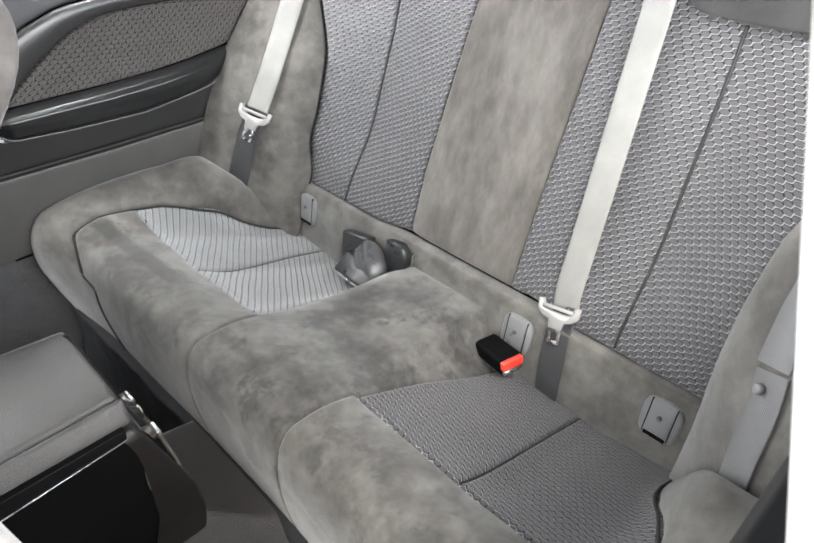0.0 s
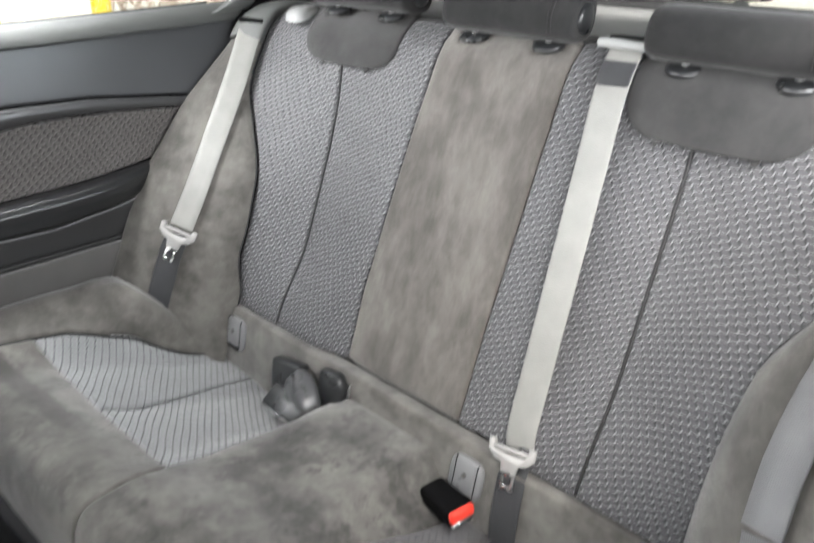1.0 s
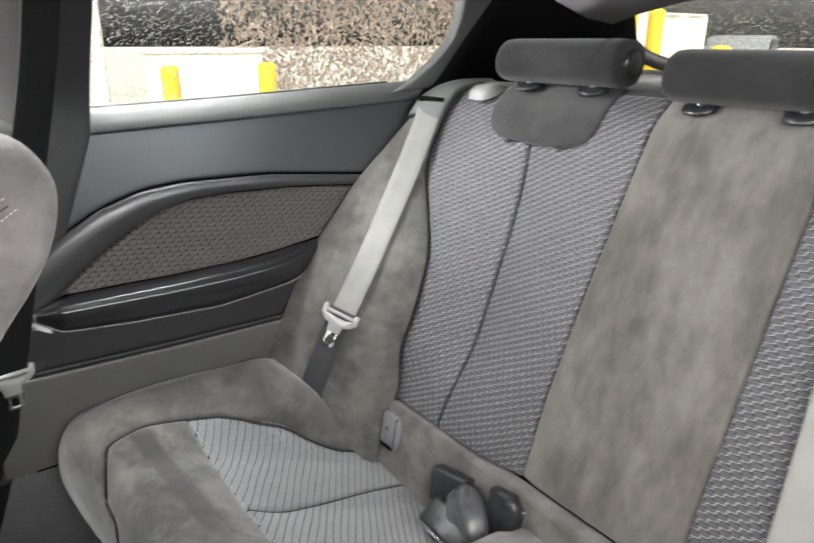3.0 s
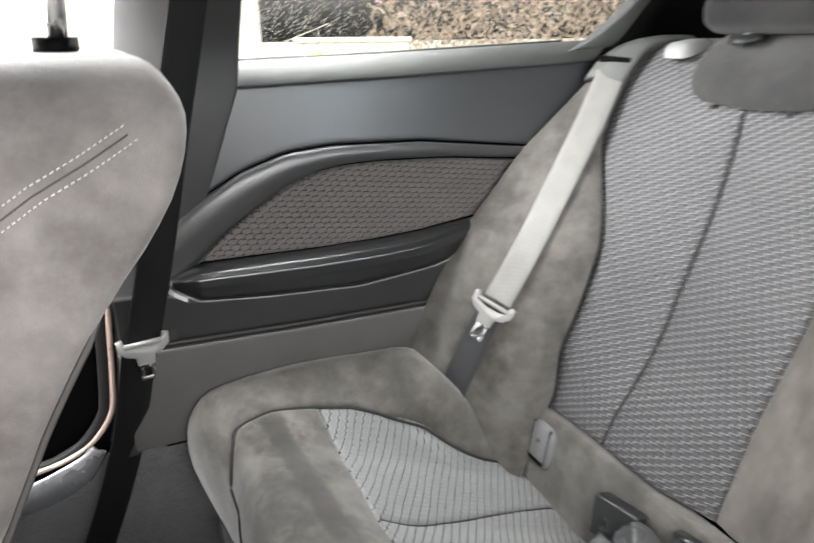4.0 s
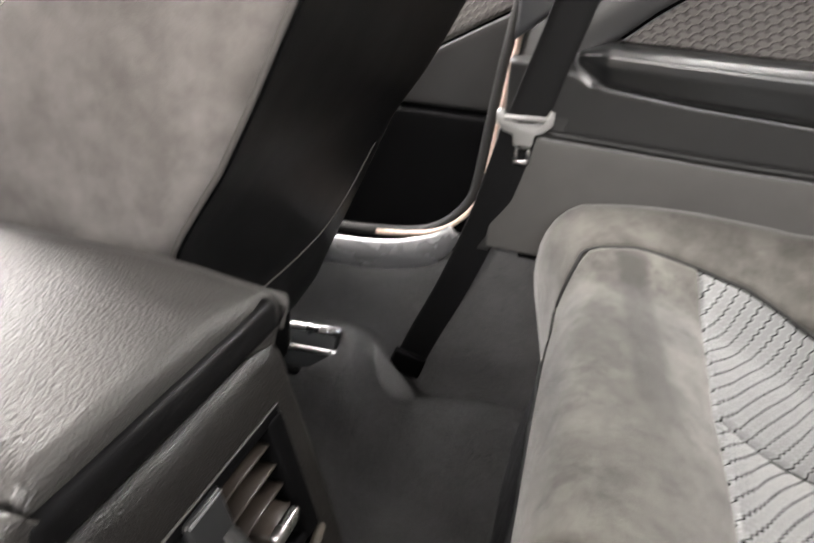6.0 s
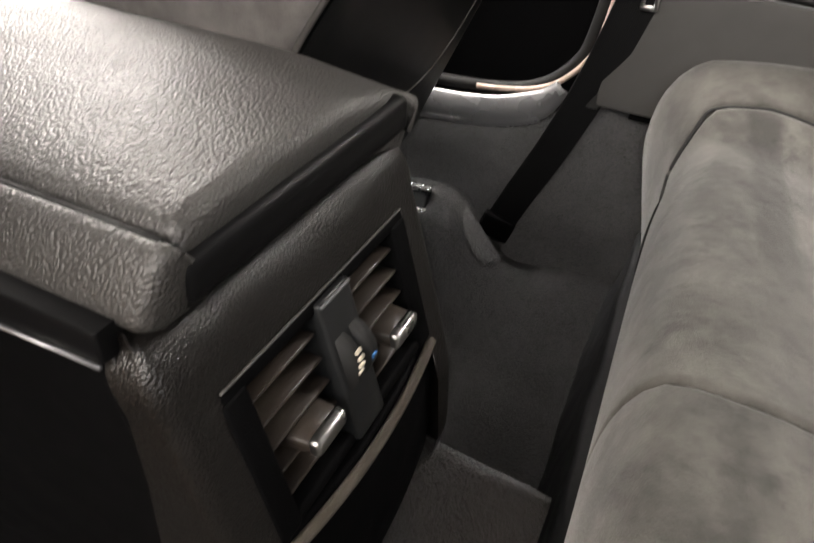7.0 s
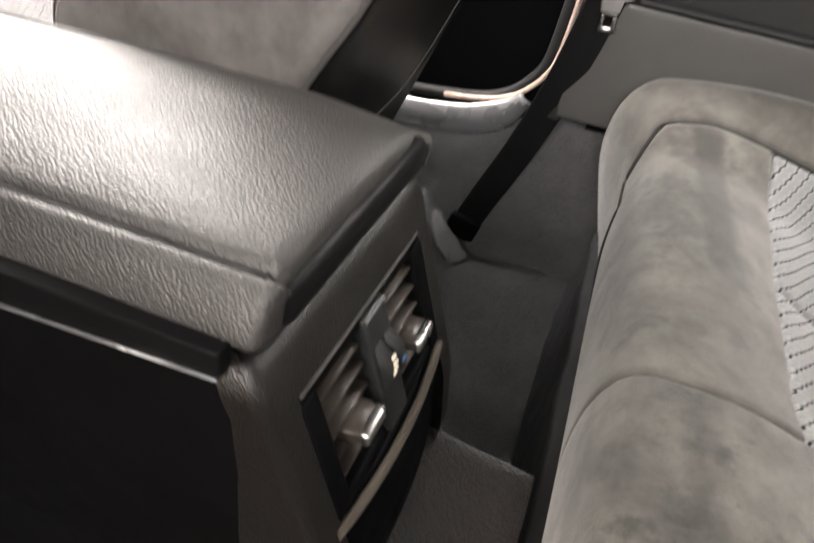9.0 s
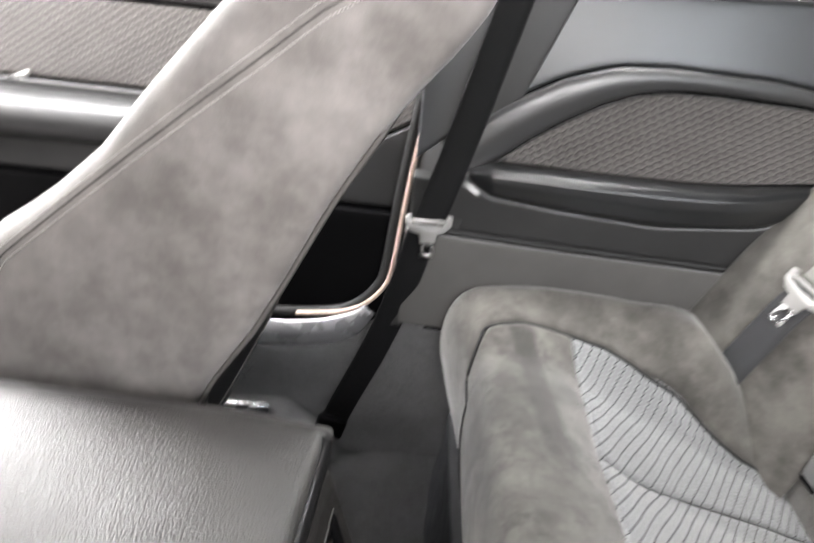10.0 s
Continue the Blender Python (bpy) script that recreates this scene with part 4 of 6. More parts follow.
def build_headrest(yc, zc, xc, w, name_label):
    ob = thing("headrest", name_label, "headrest", "rear headrests")
    half = w / 2
    bm = bmesh.new()
    sec = [(-0.046, -0.008), (-0.050, 0.012), (-0.040, 0.036), (-0.018, 0.048), (0.02, 0.046), (0.036, 0.03), (0.034, 0.0), (0.02, -0.02), (-0.01, -0.024), (-0.034, -0.017)]
    sec = [(p.x, p.z) for p in spline([(a, 0, b) for a, b in sec + sec[:1]], 28)][:-1]
    rings = []
    for k, s in enumerate((0.0, 0.012, 0.035, 0.08, 0.25, 0.5, 0.75, 0.92, 0.965, 0.988, 1.0)):
        sc = [0.72, 0.88, 0.97, 1, 1, 1, 1, 1, 0.97, 0.88, 0.72][k]
        rings.append([bm.verts.new((xc + a * sc, yc + lerp(-half, half, s), zc + 0.01 + (b - 0.01) * sc)) for a, b in sec])
    for r1, r2 in zip(rings, rings[1:]):
        for k in range(len(sec)):
            bm.faces.new((r1[k], r1[(k + 1) % len(sec)], r2[(k + 1) % len(sec)], r2[k]))
    bm.faces.new(rings[0]), bm.faces.new(rings[-1][::-1])
    bmesh.ops.recalc_face_normals(bm, faces=bm.faces)
    part("pad", bm, SUEDE_DARK, ob, "charcoal suede pad")
    for sgn in (-1, 1):
        y = yc - 0.002 + 0.068 * sgn
        base = Vector((0.268, y, zc - 0.026))
        bm = bmesh.new()
        tube(bm, [base + Vector((0, 0, -0.004)), base + Vector((0.006, 0, 0.03))], 0.006, 12)
        part("post", bm, METAL, ob, "steel post")
        bm = bmesh.new()
        tube(bm, [base + Vector((0.002, 0, -0.006)), base + Vector((0.001, 0, -0.002)), base, base + Vector((-0.001, 0, 0.003))], lambda t: 0.025 if t < 0.8 else 0.019, 22)
        part("post_sleeve", bm, PLASTIC_GLOSS, ob, "black plastic sleeve")
    bm = bmesh.new()
    ys = yc - half
    tube(bm, [(xc - 0.006, ys + 0.004, zc + 0.012), (xc - 0.006, ys - 0.004, zc + 0.012), (xc - 0.006, ys - 0.006, zc + 0.012)], lambda t: 0.021 if t < 0.8 else 0.016, 18, 1.0)
    part("side_button", bm, PLASTIC_GLOSS, ob, "black release button")
    bm = bmesh.new()
    for off in (0.03, 0.036):
        tube(bm, [(xc + a * 1.004, ys + off, zc + b * 1.004) for a, b in sec[:16]], 0.0008, 5)
    part("stitching", bm, SEAM, ob)
    return ob


build_seatback()
build_wing(True)
build_wing(False)
build_bench()
build_headrest(0.340, 1.066, 0.285, 0.255, "charcoal outer headrest lowered onto the rear seatback")
build_headrest(0.020, 1.052, 0.285, 0.235, "charcoal middle headrest lowered onto the rear seatback")
build_headrest(-0.322, 1.046, 0.285, 0.240, "charcoal outer headrest lowered onto the rear seatback")


# ---- anchor covers, buckles and belts ----
def build_cover(y, x, z):
    ob = thing("anchor_cover", "satin grey anchor cover set in the suede strip", "cover", "child seat anchor covers")
    m = frame_m((x, y, z), (0, -1, 0), (0.20, 0, 1))
    bm = bmesh.new()
    ring = []
    for k in range(28):
        a = 2 * math.pi * k / 28
        c, s = math.cos(a), math.sin(a)
        ring.append((0.031 * math.copysign(abs(c) ** 0.55, c), 0.036 * math.copysign(abs(s) ** 0.55, s)))
    outline(bm, ring, m, 0.012, 0.004)
    part("frame", bm, COVER, ob)
    bm = bmesh.new()
    box(bm, (-0.0185, -0.024, 0.004), (0.0185, 0.0345, 0.0092), 0.003, 2, m)
    flap = part("flap", bm, COVER, ob, "grey plastic flap")
    bm = bmesh.new()
    tube(bm, [m @ Vector((0, 0.008, 0.009)), m @ Vector((0, 0.008, 0.0115))], 0.004, 10)
    part("stud", bm, PLASTIC_GREY, flap)
    bm = bmesh.new()
    box(bm, (-0.018, -0.0325, 0.003), (0.018, -0.025, 0.0072), 0.002, 2, m)
    for s in (-1, 1):
        box(bm, (s * 0.0198 - 0.0008, -0.030, 0.003), (s * 0.0198 + 0.0008, 0.034, 0.0068), 0.0004, 1, m)
    part("slot", bm, PLASTIC_BLACK, ob, "dark open slot")


for y in (-0.422, -0.15, 0.449):
    build_cover(y, -0.006, 0.418)


def build_buckle(at, along, up, label, red=True):
    ob = thing("belt_buckle", label, "buckle", "belt buckles")
    m = frame_m(at, along, up) @ Matrix.Scale(1.28, 4)
    bm = bmesh.new()
    box(bm, (-0.032, -0.018, -0.012), (0.030, 0.018, 0.012), 0.006, 3, m)
    part("body", bm, PLASTIC_BLACK, ob, "black plastic shell")
    bm = bmesh.new()
    box(bm, (0.026, -0.0168, -0.004), (0.0345, 0.0168, 0.0105), 0.003, 2, m)
    part("button", bm, RED if red else PLASTIC_GLOSS, ob, "red release button" if red else "")
    bm = bmesh.new()
    box(bm, (0.027, -0.0145, -0.0110), (0.0335, 0.0145, -0.0050), 0.001, 1, m)
    part("slot", bm, METAL, ob, "bright metal slot")
    bm = bmesh.new()
    box(bm, (-0.062, -0.013, -0.010), (-0.025, 0.013, -0.002), 0.003, 2, m)
    part("stalk", bm, BELT_BLACK, ob)
    return ob


build_buckle((-0.050, -0.146, 0.398), (-0.25, -0.93, 0.16), (0.88, -0.42, 0.06), "black belt buckle with a red button on the seat")


def build_buckle_pair():
    """Two stowed buckles in the gap between seatback and cushion, beside the middle section."""
    ob = thing("belt_buckle", "black belt buckle standing upright against the suede strip", "buckle", "belt buckles")
    m = frame_m((-0.028, 0.247, 0.424), (0.12, -1, 0.10), (0.28, 0.05, 1))
    bm = bmesh.new()
    box(bm, (-0.038, -0.030, -0.014), (0.034, 0.029, 0.014), 0.005, 3, m)
    part("body", bm, PLASTIC_GLOSS, ob, "black plastic shell")
    bm = bmesh.new()
    box(bm, (-0.033, -0.024, -0.0165), (0.014, 0.024, -0.0125), 0.0015, 2, m)
    part("button", bm, PLASTIC_GLOSS, ob, "black release button")
    bm = bmesh.new()
    tube(bm, spline([m @ Vector(p) for p in ((0.010, -0.014, -0.017), (0.010, 0.006, -0.018), (0.018, 0.020, -0.017), (0.032, 0.022, -0.015))], 14), 0.0018, 8)
    part("release_edge", bm, METAL, ob, "bright metal edge")
    ob = thing("belt_buckle", "folded grey belt end resting in its black holder", "buckle", "belt buckles")
    m = frame_m((-0.050, 0.186, 0.424), (-0.30, -0.70, -0.52), (0.45, -0.5, 0.7))
    bm = bmesh.new()
    for v in bmesh.ops.create_uvsphere(bm, u_segments=32, v_segments=20, radius=1.0)["verts"]:
        c = v.co.copy()
        fold = 0.0035 * math.sin(c.y * 5.5 + 1.2 * c.x)
        v.co = m @ Vector((math.copysign(abs(c.x) ** 0.8, c.x) * 0.047, math.copysign(abs(c.y) ** 0.85, c.y) * 0.031, c.z * 0.022 + fold))
    part("folded_end", bm, FOLD, ob, "grey folded webbing end")
    m = frame_m((-0.076, 0.208, 0.400), (-0.02, -1.0, -0.05), (-0.55, 0.0, 0.8))
    bm = bmesh.new()
    box(bm, (-0.042, -0.022, -0.028), (0.052, 0.014, 0.018), 0.006, 3, m)
    part("holder", bm, PLASTIC_GLOSS, ob, "black holder")
    bm = bmesh.new()
    tube(bm, [m @ Vector((-0.042, 0.008, 0.018)), m @ Vector((0.0, 0.012, 0.020)), m @ Vector((0.052, 0.006, 0.018))], 0.0022, 8)
    part("holder_edge", bm, METAL, ob, "bright metal edge")
    m = frame_m((-0.018, 0.137, 0.444), (0.05, -1, 0.05), (0.25, 0, 1))
    bm = bmesh.new()
    pts = [(-0.030, -0.034), (0.012, -0.034), (0.024, -0.012), (0.026, 0.016), (0.010, 0.034), (-0.030, 0.030)]
    outline(bm, pts, m, 0.022, 0.004)
    part("backing", bm, PLASTIC_GLOSS, ob, "black backing")
    bm = bmesh.new()
    tube(bm, spline([m @ Vector(p) for p in ((0.012, -0.034, -0.011), (0.024, -0.012, -0.012), (0.026, 0.014, -0.011))], 12), 0.0026, 8)
    part("backing_edge", bm, METAL, ob, "bright metal edge")


build_buckle_pair()


def build_tongue(parent, at, down, across, normal_out=0.0, material=None, s=1.0):
    """A belt tongue: winged loop above and a metal blade with a square hole."""
    m = frame_m(at, across, tuple(-c for c in down))
    mat_ = material or TONGUE
    bm = bmesh.new()
    pts = [(-0.037, 0.020), (-0.030, 0.022), (-0.026, 0.008), (-0.012, 0.004), (0.012, 0.004), (0.026, 0.008), (0.030, 0.022), (0.037, 0.020), (0.036, 0.004), (0.026, -0.006), (0.014, -0.010), (0.012, -0.024), (-0.012, -0.024), (-0.014, -0.010), (-0.026, -0.006), (-0.036, 0.004)]
    outline(bm, [(a * s, b * s) for a, b in pts], m, 0.009, 0.002)
    loop = part("tongue", bm, mat_, parent, "grey plastic belt tongue")
    bm = bmesh.new()
    for lo, hi in (((-0.0105, -0.050, -0.0015), (-0.0055, -0.020, 0.0015)), ((0.0055, -0.050, -0.0015), (0.0105, -0.020, 0.0015)), ((-0.0105, -0.050, -0.0015), (0.0105, -0.044, 0.0015)), ((-0.0105, -0.030, -0.0015), (0.0105, -0.020, 0.0015))):
        box(bm, Vector(lo) * s, Vector(hi) * s, 0.0006, 1, m)
    part("blade", bm, METAL, loop, "steel blade with a square hole")
    bm = bmesh.new()
    tube(bm, [m @ Vector((-0.027 * s, 0.012 * s, 0.004)), m @ Vector((0.027 * s, 0.012 * s, 0.004))], 0.0035, 8)
    part("crossbar", bm, mat_, loop)


def build_middle_belt():
    ob = thing("seat_belt", "grey middle seat belt hanging over the rear seatback", "seat belt")
    top = [(0.335, -0.166, 1.028), (0.30, -0.170, 1.046), (0.268, -0.175, 1.040), (back_x(0.98) - 0.016, -0.179, 0.985)]
    mid = [(back_x(z) - 0.017, lerp(-0.179, -0.213, (0.98 - z) / 0.5), z) for z in (0.9, 0.8, 0.7, 0.6, 0.52)]
    pts = top + mid + [(0.030, -0.217, 0.492)]
    ribbon("webbing", pts, [(0, -1, 0.02)] * len(pts), 0.048, BELT_GREY, ob, "pale grey belt webbing", n=60)
    pts = [(0.026, -0.217, 0.494), (0.004, -0.222, 0.455), (-0.016, -0.229, 0.395), (-0.024, -0.233, 0.33)]
    ribbon("lower_webbing", pts, [(0, -1, 0.05)] * 4, 0.046, BELT_SHADE, ob, "lower webbing with its shade painted dark", n=24)
    # Top of the belt as a dark piece: a shadow put into colour.
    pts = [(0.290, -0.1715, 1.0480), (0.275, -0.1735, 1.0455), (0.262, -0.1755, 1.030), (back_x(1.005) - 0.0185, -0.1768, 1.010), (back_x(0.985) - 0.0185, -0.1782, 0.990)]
    ribbon("upper_webbing", pts, [(0, -1, 0.02)] * 5, 0.0485, BELT_SHADE, ob, "upper webbing below the guide, its shadow painted dark", n=20)
    build_tongue(ob, (0.008, -0.215, 0.492), (-0.36, 0.22, -0.90), (0.12, -1, 0.10))
    bm = boxes(((0.252, -0.214, 1.032), (0.292, -0.132, 1.046), 0.006, 3))
    guide = part("guide", bm, PALE, ob, "pale plastic belt guide")
    bm = boxes(((0.262, -0.206, 1.0455), (0.276, -0.146, 1.0485), 0.001, 1))
    part("guide_slot", bm, PLASTIC_BLACK, guide)


def on_wing(u, z, off, right):
    """A point off the bolster's skin, the way outwards there, and the way along u."""
    p = Vector(wing_point(u, z, right))
    du = Vector(wing_point(u + 0.02, z, right)) - Vector(wing_point(u - 0.02, z, right))
    dz = Vector(wing_point(u, z + 0.01, right)) - Vector(wing_point(u, z - 0.01, right))
    n = du.cross(dz).normalized()
    if n.dot(Vector((-0.6, -1 if right else 1, 0.2))) < 0:
        n = -n
    return p + n * off, n, -du.normalized()


def build_outer_belt(right):
    ob = thing("seat_belt", "grey outer rear seat belt lying over the side bolster" if right else "grey outer rear seat belt lying over the near bolster", "seat belt")
    sg = 1 if right else -1
    yy = (lambda y: y) if right else mir
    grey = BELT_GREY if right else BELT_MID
    du = 0.0 if right else 0.07
    run = [on_wing(u + du, z, 0.006, right) for u, z in ((0.43, 0.893), (0.565, 0.795), (0.61, 0.715), (0.64, 0.645))]
    pts = [Vector((0.216, yy(0.603), 0.998)), Vector((0.203, yy(0.601), 0.984))] + [r[0] for r in run]
    ways = []
    for k, q in enumerate(pts):
        t = pts[min(k + 1, len(pts) - 1)] - pts[max(k - 1, 0)]
        w = t.cross(run[max(k - 2, 0)][1]).normalized()
        ways.append(w if w.x > 0 else -w)
    ribbon("webbing", pts, ways, 0.047, grey, ob, "pale grey belt webbing" if right else "mid grey belt webbing", n=60)
    low = [on_wing(u + du, z, 0.004, right) for u, z in ((0.645, 0.64), (0.67, 0.60), (0.677, 0.555), (0.69, 0.505), (0.70, 0.455), (0.70, 0.42))]
    ribbon("lower_webbing", [r[0] for r in low], [r[2] for r in low], 0.046, BELT_SHADE if right else BELT_MID, ob, "lower webbing with its shade painted dark" if right else "mid grey lower webbing", n=36)
    if right:
        p, n, a = on_wing(0.648, 0.628, 0.014, right)
        down = pts[-1] - pts[-2]
        side = down.cross(n)
        build_tongue(ob, p, down, side if side.dot(a) > 0 else -side)
    else:
        p, n, a = on_wing(0.705, 0.618, 0.007, right)
        bm = bmesh.new()
        tube(bm, [p, p + n * 0.006, p + n * 0.008], lambda t: 0.007 if t < 0.8 else 0.005, 12)
        part("stop_button", bm, COVER, ob, "round grey stop button")
    # shoulder guide: a smooth shell that sweeps from the belt slot back over the seat's top
    left = spline([(0.174, yy(0.638), 0.972), (0.190, yy(0.632), 0.998), (0.212, yy(0.627), 1.016), (0.242, yy(0.618), 1.030), (0.280, yy(0.600), 1.037), (0.330, yy(0.57), 1.037)], 30)
    edge = spline([(0.206, yy(0.576), 0.965), (0.218, yy(0.573), 0.990), (0.233, yy(0.571), 1.010), (0.254, yy(0.570), 1.026), (0.288, yy(0.563), 1.034), (0.335, yy(0.55), 1.034)], 30)

    def shell(u, v):
        k = min(int(v * 29.999), 29)
        a, b = left[k].lerp(left[k + 1], v * 30 - k), edge[k].lerp(edge[k + 1], v * 30 - k)
        return a.lerp(b, u) + Vector((-0.3, 0, 0.95)) * 0.006 * math.sin(math.pi * u)

    g = panel("guide", shell, 12, 30, TRIM if right else PLASTIC_GREY, ob, (-0.6, 0, 1), 0.005, 0.02, "grey plastic shoulder guide")
    m = frame_m((0.209, yy(0.602), 1.0035), (0.57, -0.82 * sg, -0.08), (0.55, 0.2, 0.8))
    bm = bmesh.new()
    box(bm, (-0.026, -0.005, -0.005), (0.026, 0.005, 0.005), 0.002, 1, m)
    part("guide_slot", bm, PLASTIC_BLACK, g, "dark belt slot")


def build_release(y):
    """The seatback's release lever on its top edge."""
    ob = thing("release_lever", "pale grey release lever on the seatback's top edge", "lever", "seatback release levers")
    bm = bmesh.new()
    sec = spline([(0.232, 0, 1.008), (0.236, 0, 1.024), (0.254, 0, 1.033), (0.285, 0, 1.036), (0.300, 0, 1.026)], 14)
    rings = []
    for s, k in ((-0.026, 0.6), (-0.023, 0.9), (-0.012, 1.0), (0.006, 0.98), (0.020, 0.85), (0.026, 0.55)):
        rings.append([bm.verts.new((lerp(0.27, p.x, k), y + s, lerp(1.015, p.z, k))) for p in sec])
    for a, b in zip(rings, rings[1:]):
        for q in range(14):
            bm.faces.new((a[q], a[q + 1], b[q + 1], b[q]))
    for r in (rings[0], rings[-1]):
        bm.faces.new(r)
    bmesh.ops.recalc_face_normals(bm, faces=bm.faces)
    part("handle", bm, PALE, ob)


build_release(0.508)
build_middle_belt()
build_outer_belt(True)
build_outer_belt(False)


# ---- side trim beside the rear seat ----
ARCH = [(-0.565, 0.64), (-0.51, 0.714), (-0.48, 0.738), (-0.439, 0.774), (-0.397, 0.803), (-0.348, 0.832), (-0.30, 0.852), (-0.25, 0.860), (-0.19, 0.861), (-0.08, 0.857), (0.046, 0.845), (0.20, 0.832)]
BAND = [(-0.60, 0.73), (-0.53, 0.788), (-0.465, 0.834), (-0.408, 0.866), (-0.341, 0.888), (-0.272, 0.894), (-0.124, 0.890), (0.07, 0.868), (0.20, 0.855)]
ARM_TOP = [(-0.54, 0.731), (-0.495, 0.732), (-0.305, 0.728), (-0.20, 0.729), (-0.12, 0.734), (-0.06, 0.742), (0.10, 0.76)]
ARM_LOW = [(-0.54, 0.712), (-0.51, 0.700), (-0.486, 0.690), (-0.385, 0.680), (-0.238, 0.672), (-0.10, 0.685), (0.0, 0.71), (0.10, 0.73)]
SILL = [(-0.62, 1.005), (-0.39, 1.010), (-0.17, 1.016), (0.19, 1.030), (0.30, 1.036)]
LINE = [(-0.62, 0.624), (-0.34, 0.614), (0.20, 0.604)]


def slant(x, z, a=math.radians(33)):
    """Cloth rows that climb slantwise over the side panels."""
    u, v = x * math.cos(a) + z * math.sin(a), z * math.cos(a) - x * math.sin(a)
    return (u + 0.5 * v, v)


def build_side(right):
    sg = 1 if right else -1
    yy = (lambda y: y) if right else mir
    out = (0, -sg, 0.1)
    ob = thing("wall_right" if right else "wall_left", "dark moulded side trim with cloth insert and armrest" if right else "dark moulded side trim of the near side", "side trim", kind="structure")
    x0, x1 = -0.60, 0.20

    def sheet(name, zlow, zhigh, depth, material, label, n=40, m=8, r=0.004, a=x0, b=x1, uvf=None):
        def f(u, v):
            x = lerp(a, b, u)
            zl = tab(x, zlow) if not isinstance(zlow, float) else zlow
            zh = tab(x, zhigh) if not isinstance(zhigh, float) else zhigh
            z = lerp(zl, zh, v)
            return (x, yy(depth(x, z, v)), z)

        panel(name, f, n, m, material, ob, out, r, 0.02, label, uvf and (lambda u, v: slant(f(u, v)[0], f(u, v)[2])))

    sheet("lower_panel", 0.455, [(x, z - 0.003) for x, z in LINE], lambda x, z, v: 0.652 - 0.008 * v, PLASTIC_GREY, "matt grey lower panel", a=-0.605 if right else -0.46)
    sheet("pocket_panel", [(x, z + 0.002) for x, z in LINE], [(x, z - 0.004) for x, z in ARM_LOW], lambda x, z, v: 0.656 - 0.014 * v, PLASTIC, "dark panel under the armrest", a=-0.60 if right else -0.46)
    # armrest: a satin ledge, rounded at its front end, with a fine bright lower edge
    def arm(x, w):
        zl, zh = tab(x, ARM_LOW), tab(x, ARM_TOP)
        nose = math.sqrt(min(1.0, max(0.0, (x + 0.522) / 0.035)))
        fade = nose * (1 - 0.9 * step(x, -0.16, 0.02))
        prof = ((0.656, 1.16), (0.638, 1.15), (0.622, 1.06), (0.614, 0.90), (0.614, 0.60), (0.624, 0.14), (0.640, -0.02))
        k = min(w * 6, 5.9999)
        i = int(k)
        y, s = lerp(prof[i][0], prof[i + 1][0], k - i), lerp(prof[i][1], prof[i + 1][1], k - i)
        zc = (zl + zh) / 2
        return (x, yy(lerp(0.654, y, 0.25 + 0.75 * fade)), zc + (zl + (zh - zl) * s - zc) * (0.3 + 0.7 * nose))

    panel("armrest", lambda u, v: arm(lerp(-0.522, 0.03, u ** 1.5), v), 60, 24, SATIN, ob, (0, -sg, 0.4), 0.002, 0.008, "black satin armrest")
    bm = bmesh.new()
    tube(bm, [Vector(arm(x, 1.0)) + Vector((0, -0.003 * sg, -0.002)) for x in np.linspace(0.0, -0.520, 50)] + [Vector(arm(-0.521, w)) + Vector((-0.001, -0.002 * sg, 0)) for w in (0.8, 0.5, 0.3)], 0.0016, 6)
    part("armrest_edge", bm, COVER, ob, "fine grey armrest edge")
    sheet("cloth_insert", [(x, z + 0.008) for x, z in ARM_TOP], [(x, z - 0.002) for x, z in ARCH], lambda x, z, v: 0.658, CLOTH_PANEL, "brownish honeycomb cloth insert", 40, 14, 0.004, -0.503, x1, True)
    sheet("arch_band", [(x, z + 0.002) for x, z in ARCH], [(x, z) for x, z in BAND], lambda x, z, v: 0.650 - 0.006 * math.sin(math.pi * v), PLASTIC_BAND, "dark band over the cloth insert", 40, 8, 0.006, -0.56, x1)
    sheet("upper_panel", [(x, z + 0.001) for x, z in BAND], [(x, z - 0.030) for x, z in SILL], lambda x, z, v: 0.653 + 0.0105 * v, UPPER, "smooth grey-black upper panel", 40, 14, 0.004, -0.60, 0.30)
    def f(u, v):
        x = lerp(-0.60, 0.30, u)
        w = v * 1.7
        return (x, yy(0.660 + 0.034 * (1 - math.cos(w))), tab(x, SILL) - 0.031 + 0.034 * math.sin(w))

    panel("window_sill", f, 40, 10, TRIM, ob, (0, -sg, 1), 0.003, 0.01, "grey rolled window sill")
    bm = bmesh.new()
    tube(bm, [(x, yy(0.6455), tab(x, LINE) - 0.003) for x in np.linspace(-0.55 if right else -0.45, 0.0, 30)], 0.0011, 6)
    part("panel_edge", bm, COVER, ob, "fine grey panel edge")
    bm = bmesh.new()
    tube(bm, [(x, yy(0.652), tab(x, LINE) + 0.003) for x in np.linspace(-0.55 if right else -0.45, 0.0, 30)], 0.0050, 8)
    part("panel_joint", bm, RUBBER, ob, "dark joint under the armrest panel")
    bm = bmesh.new()
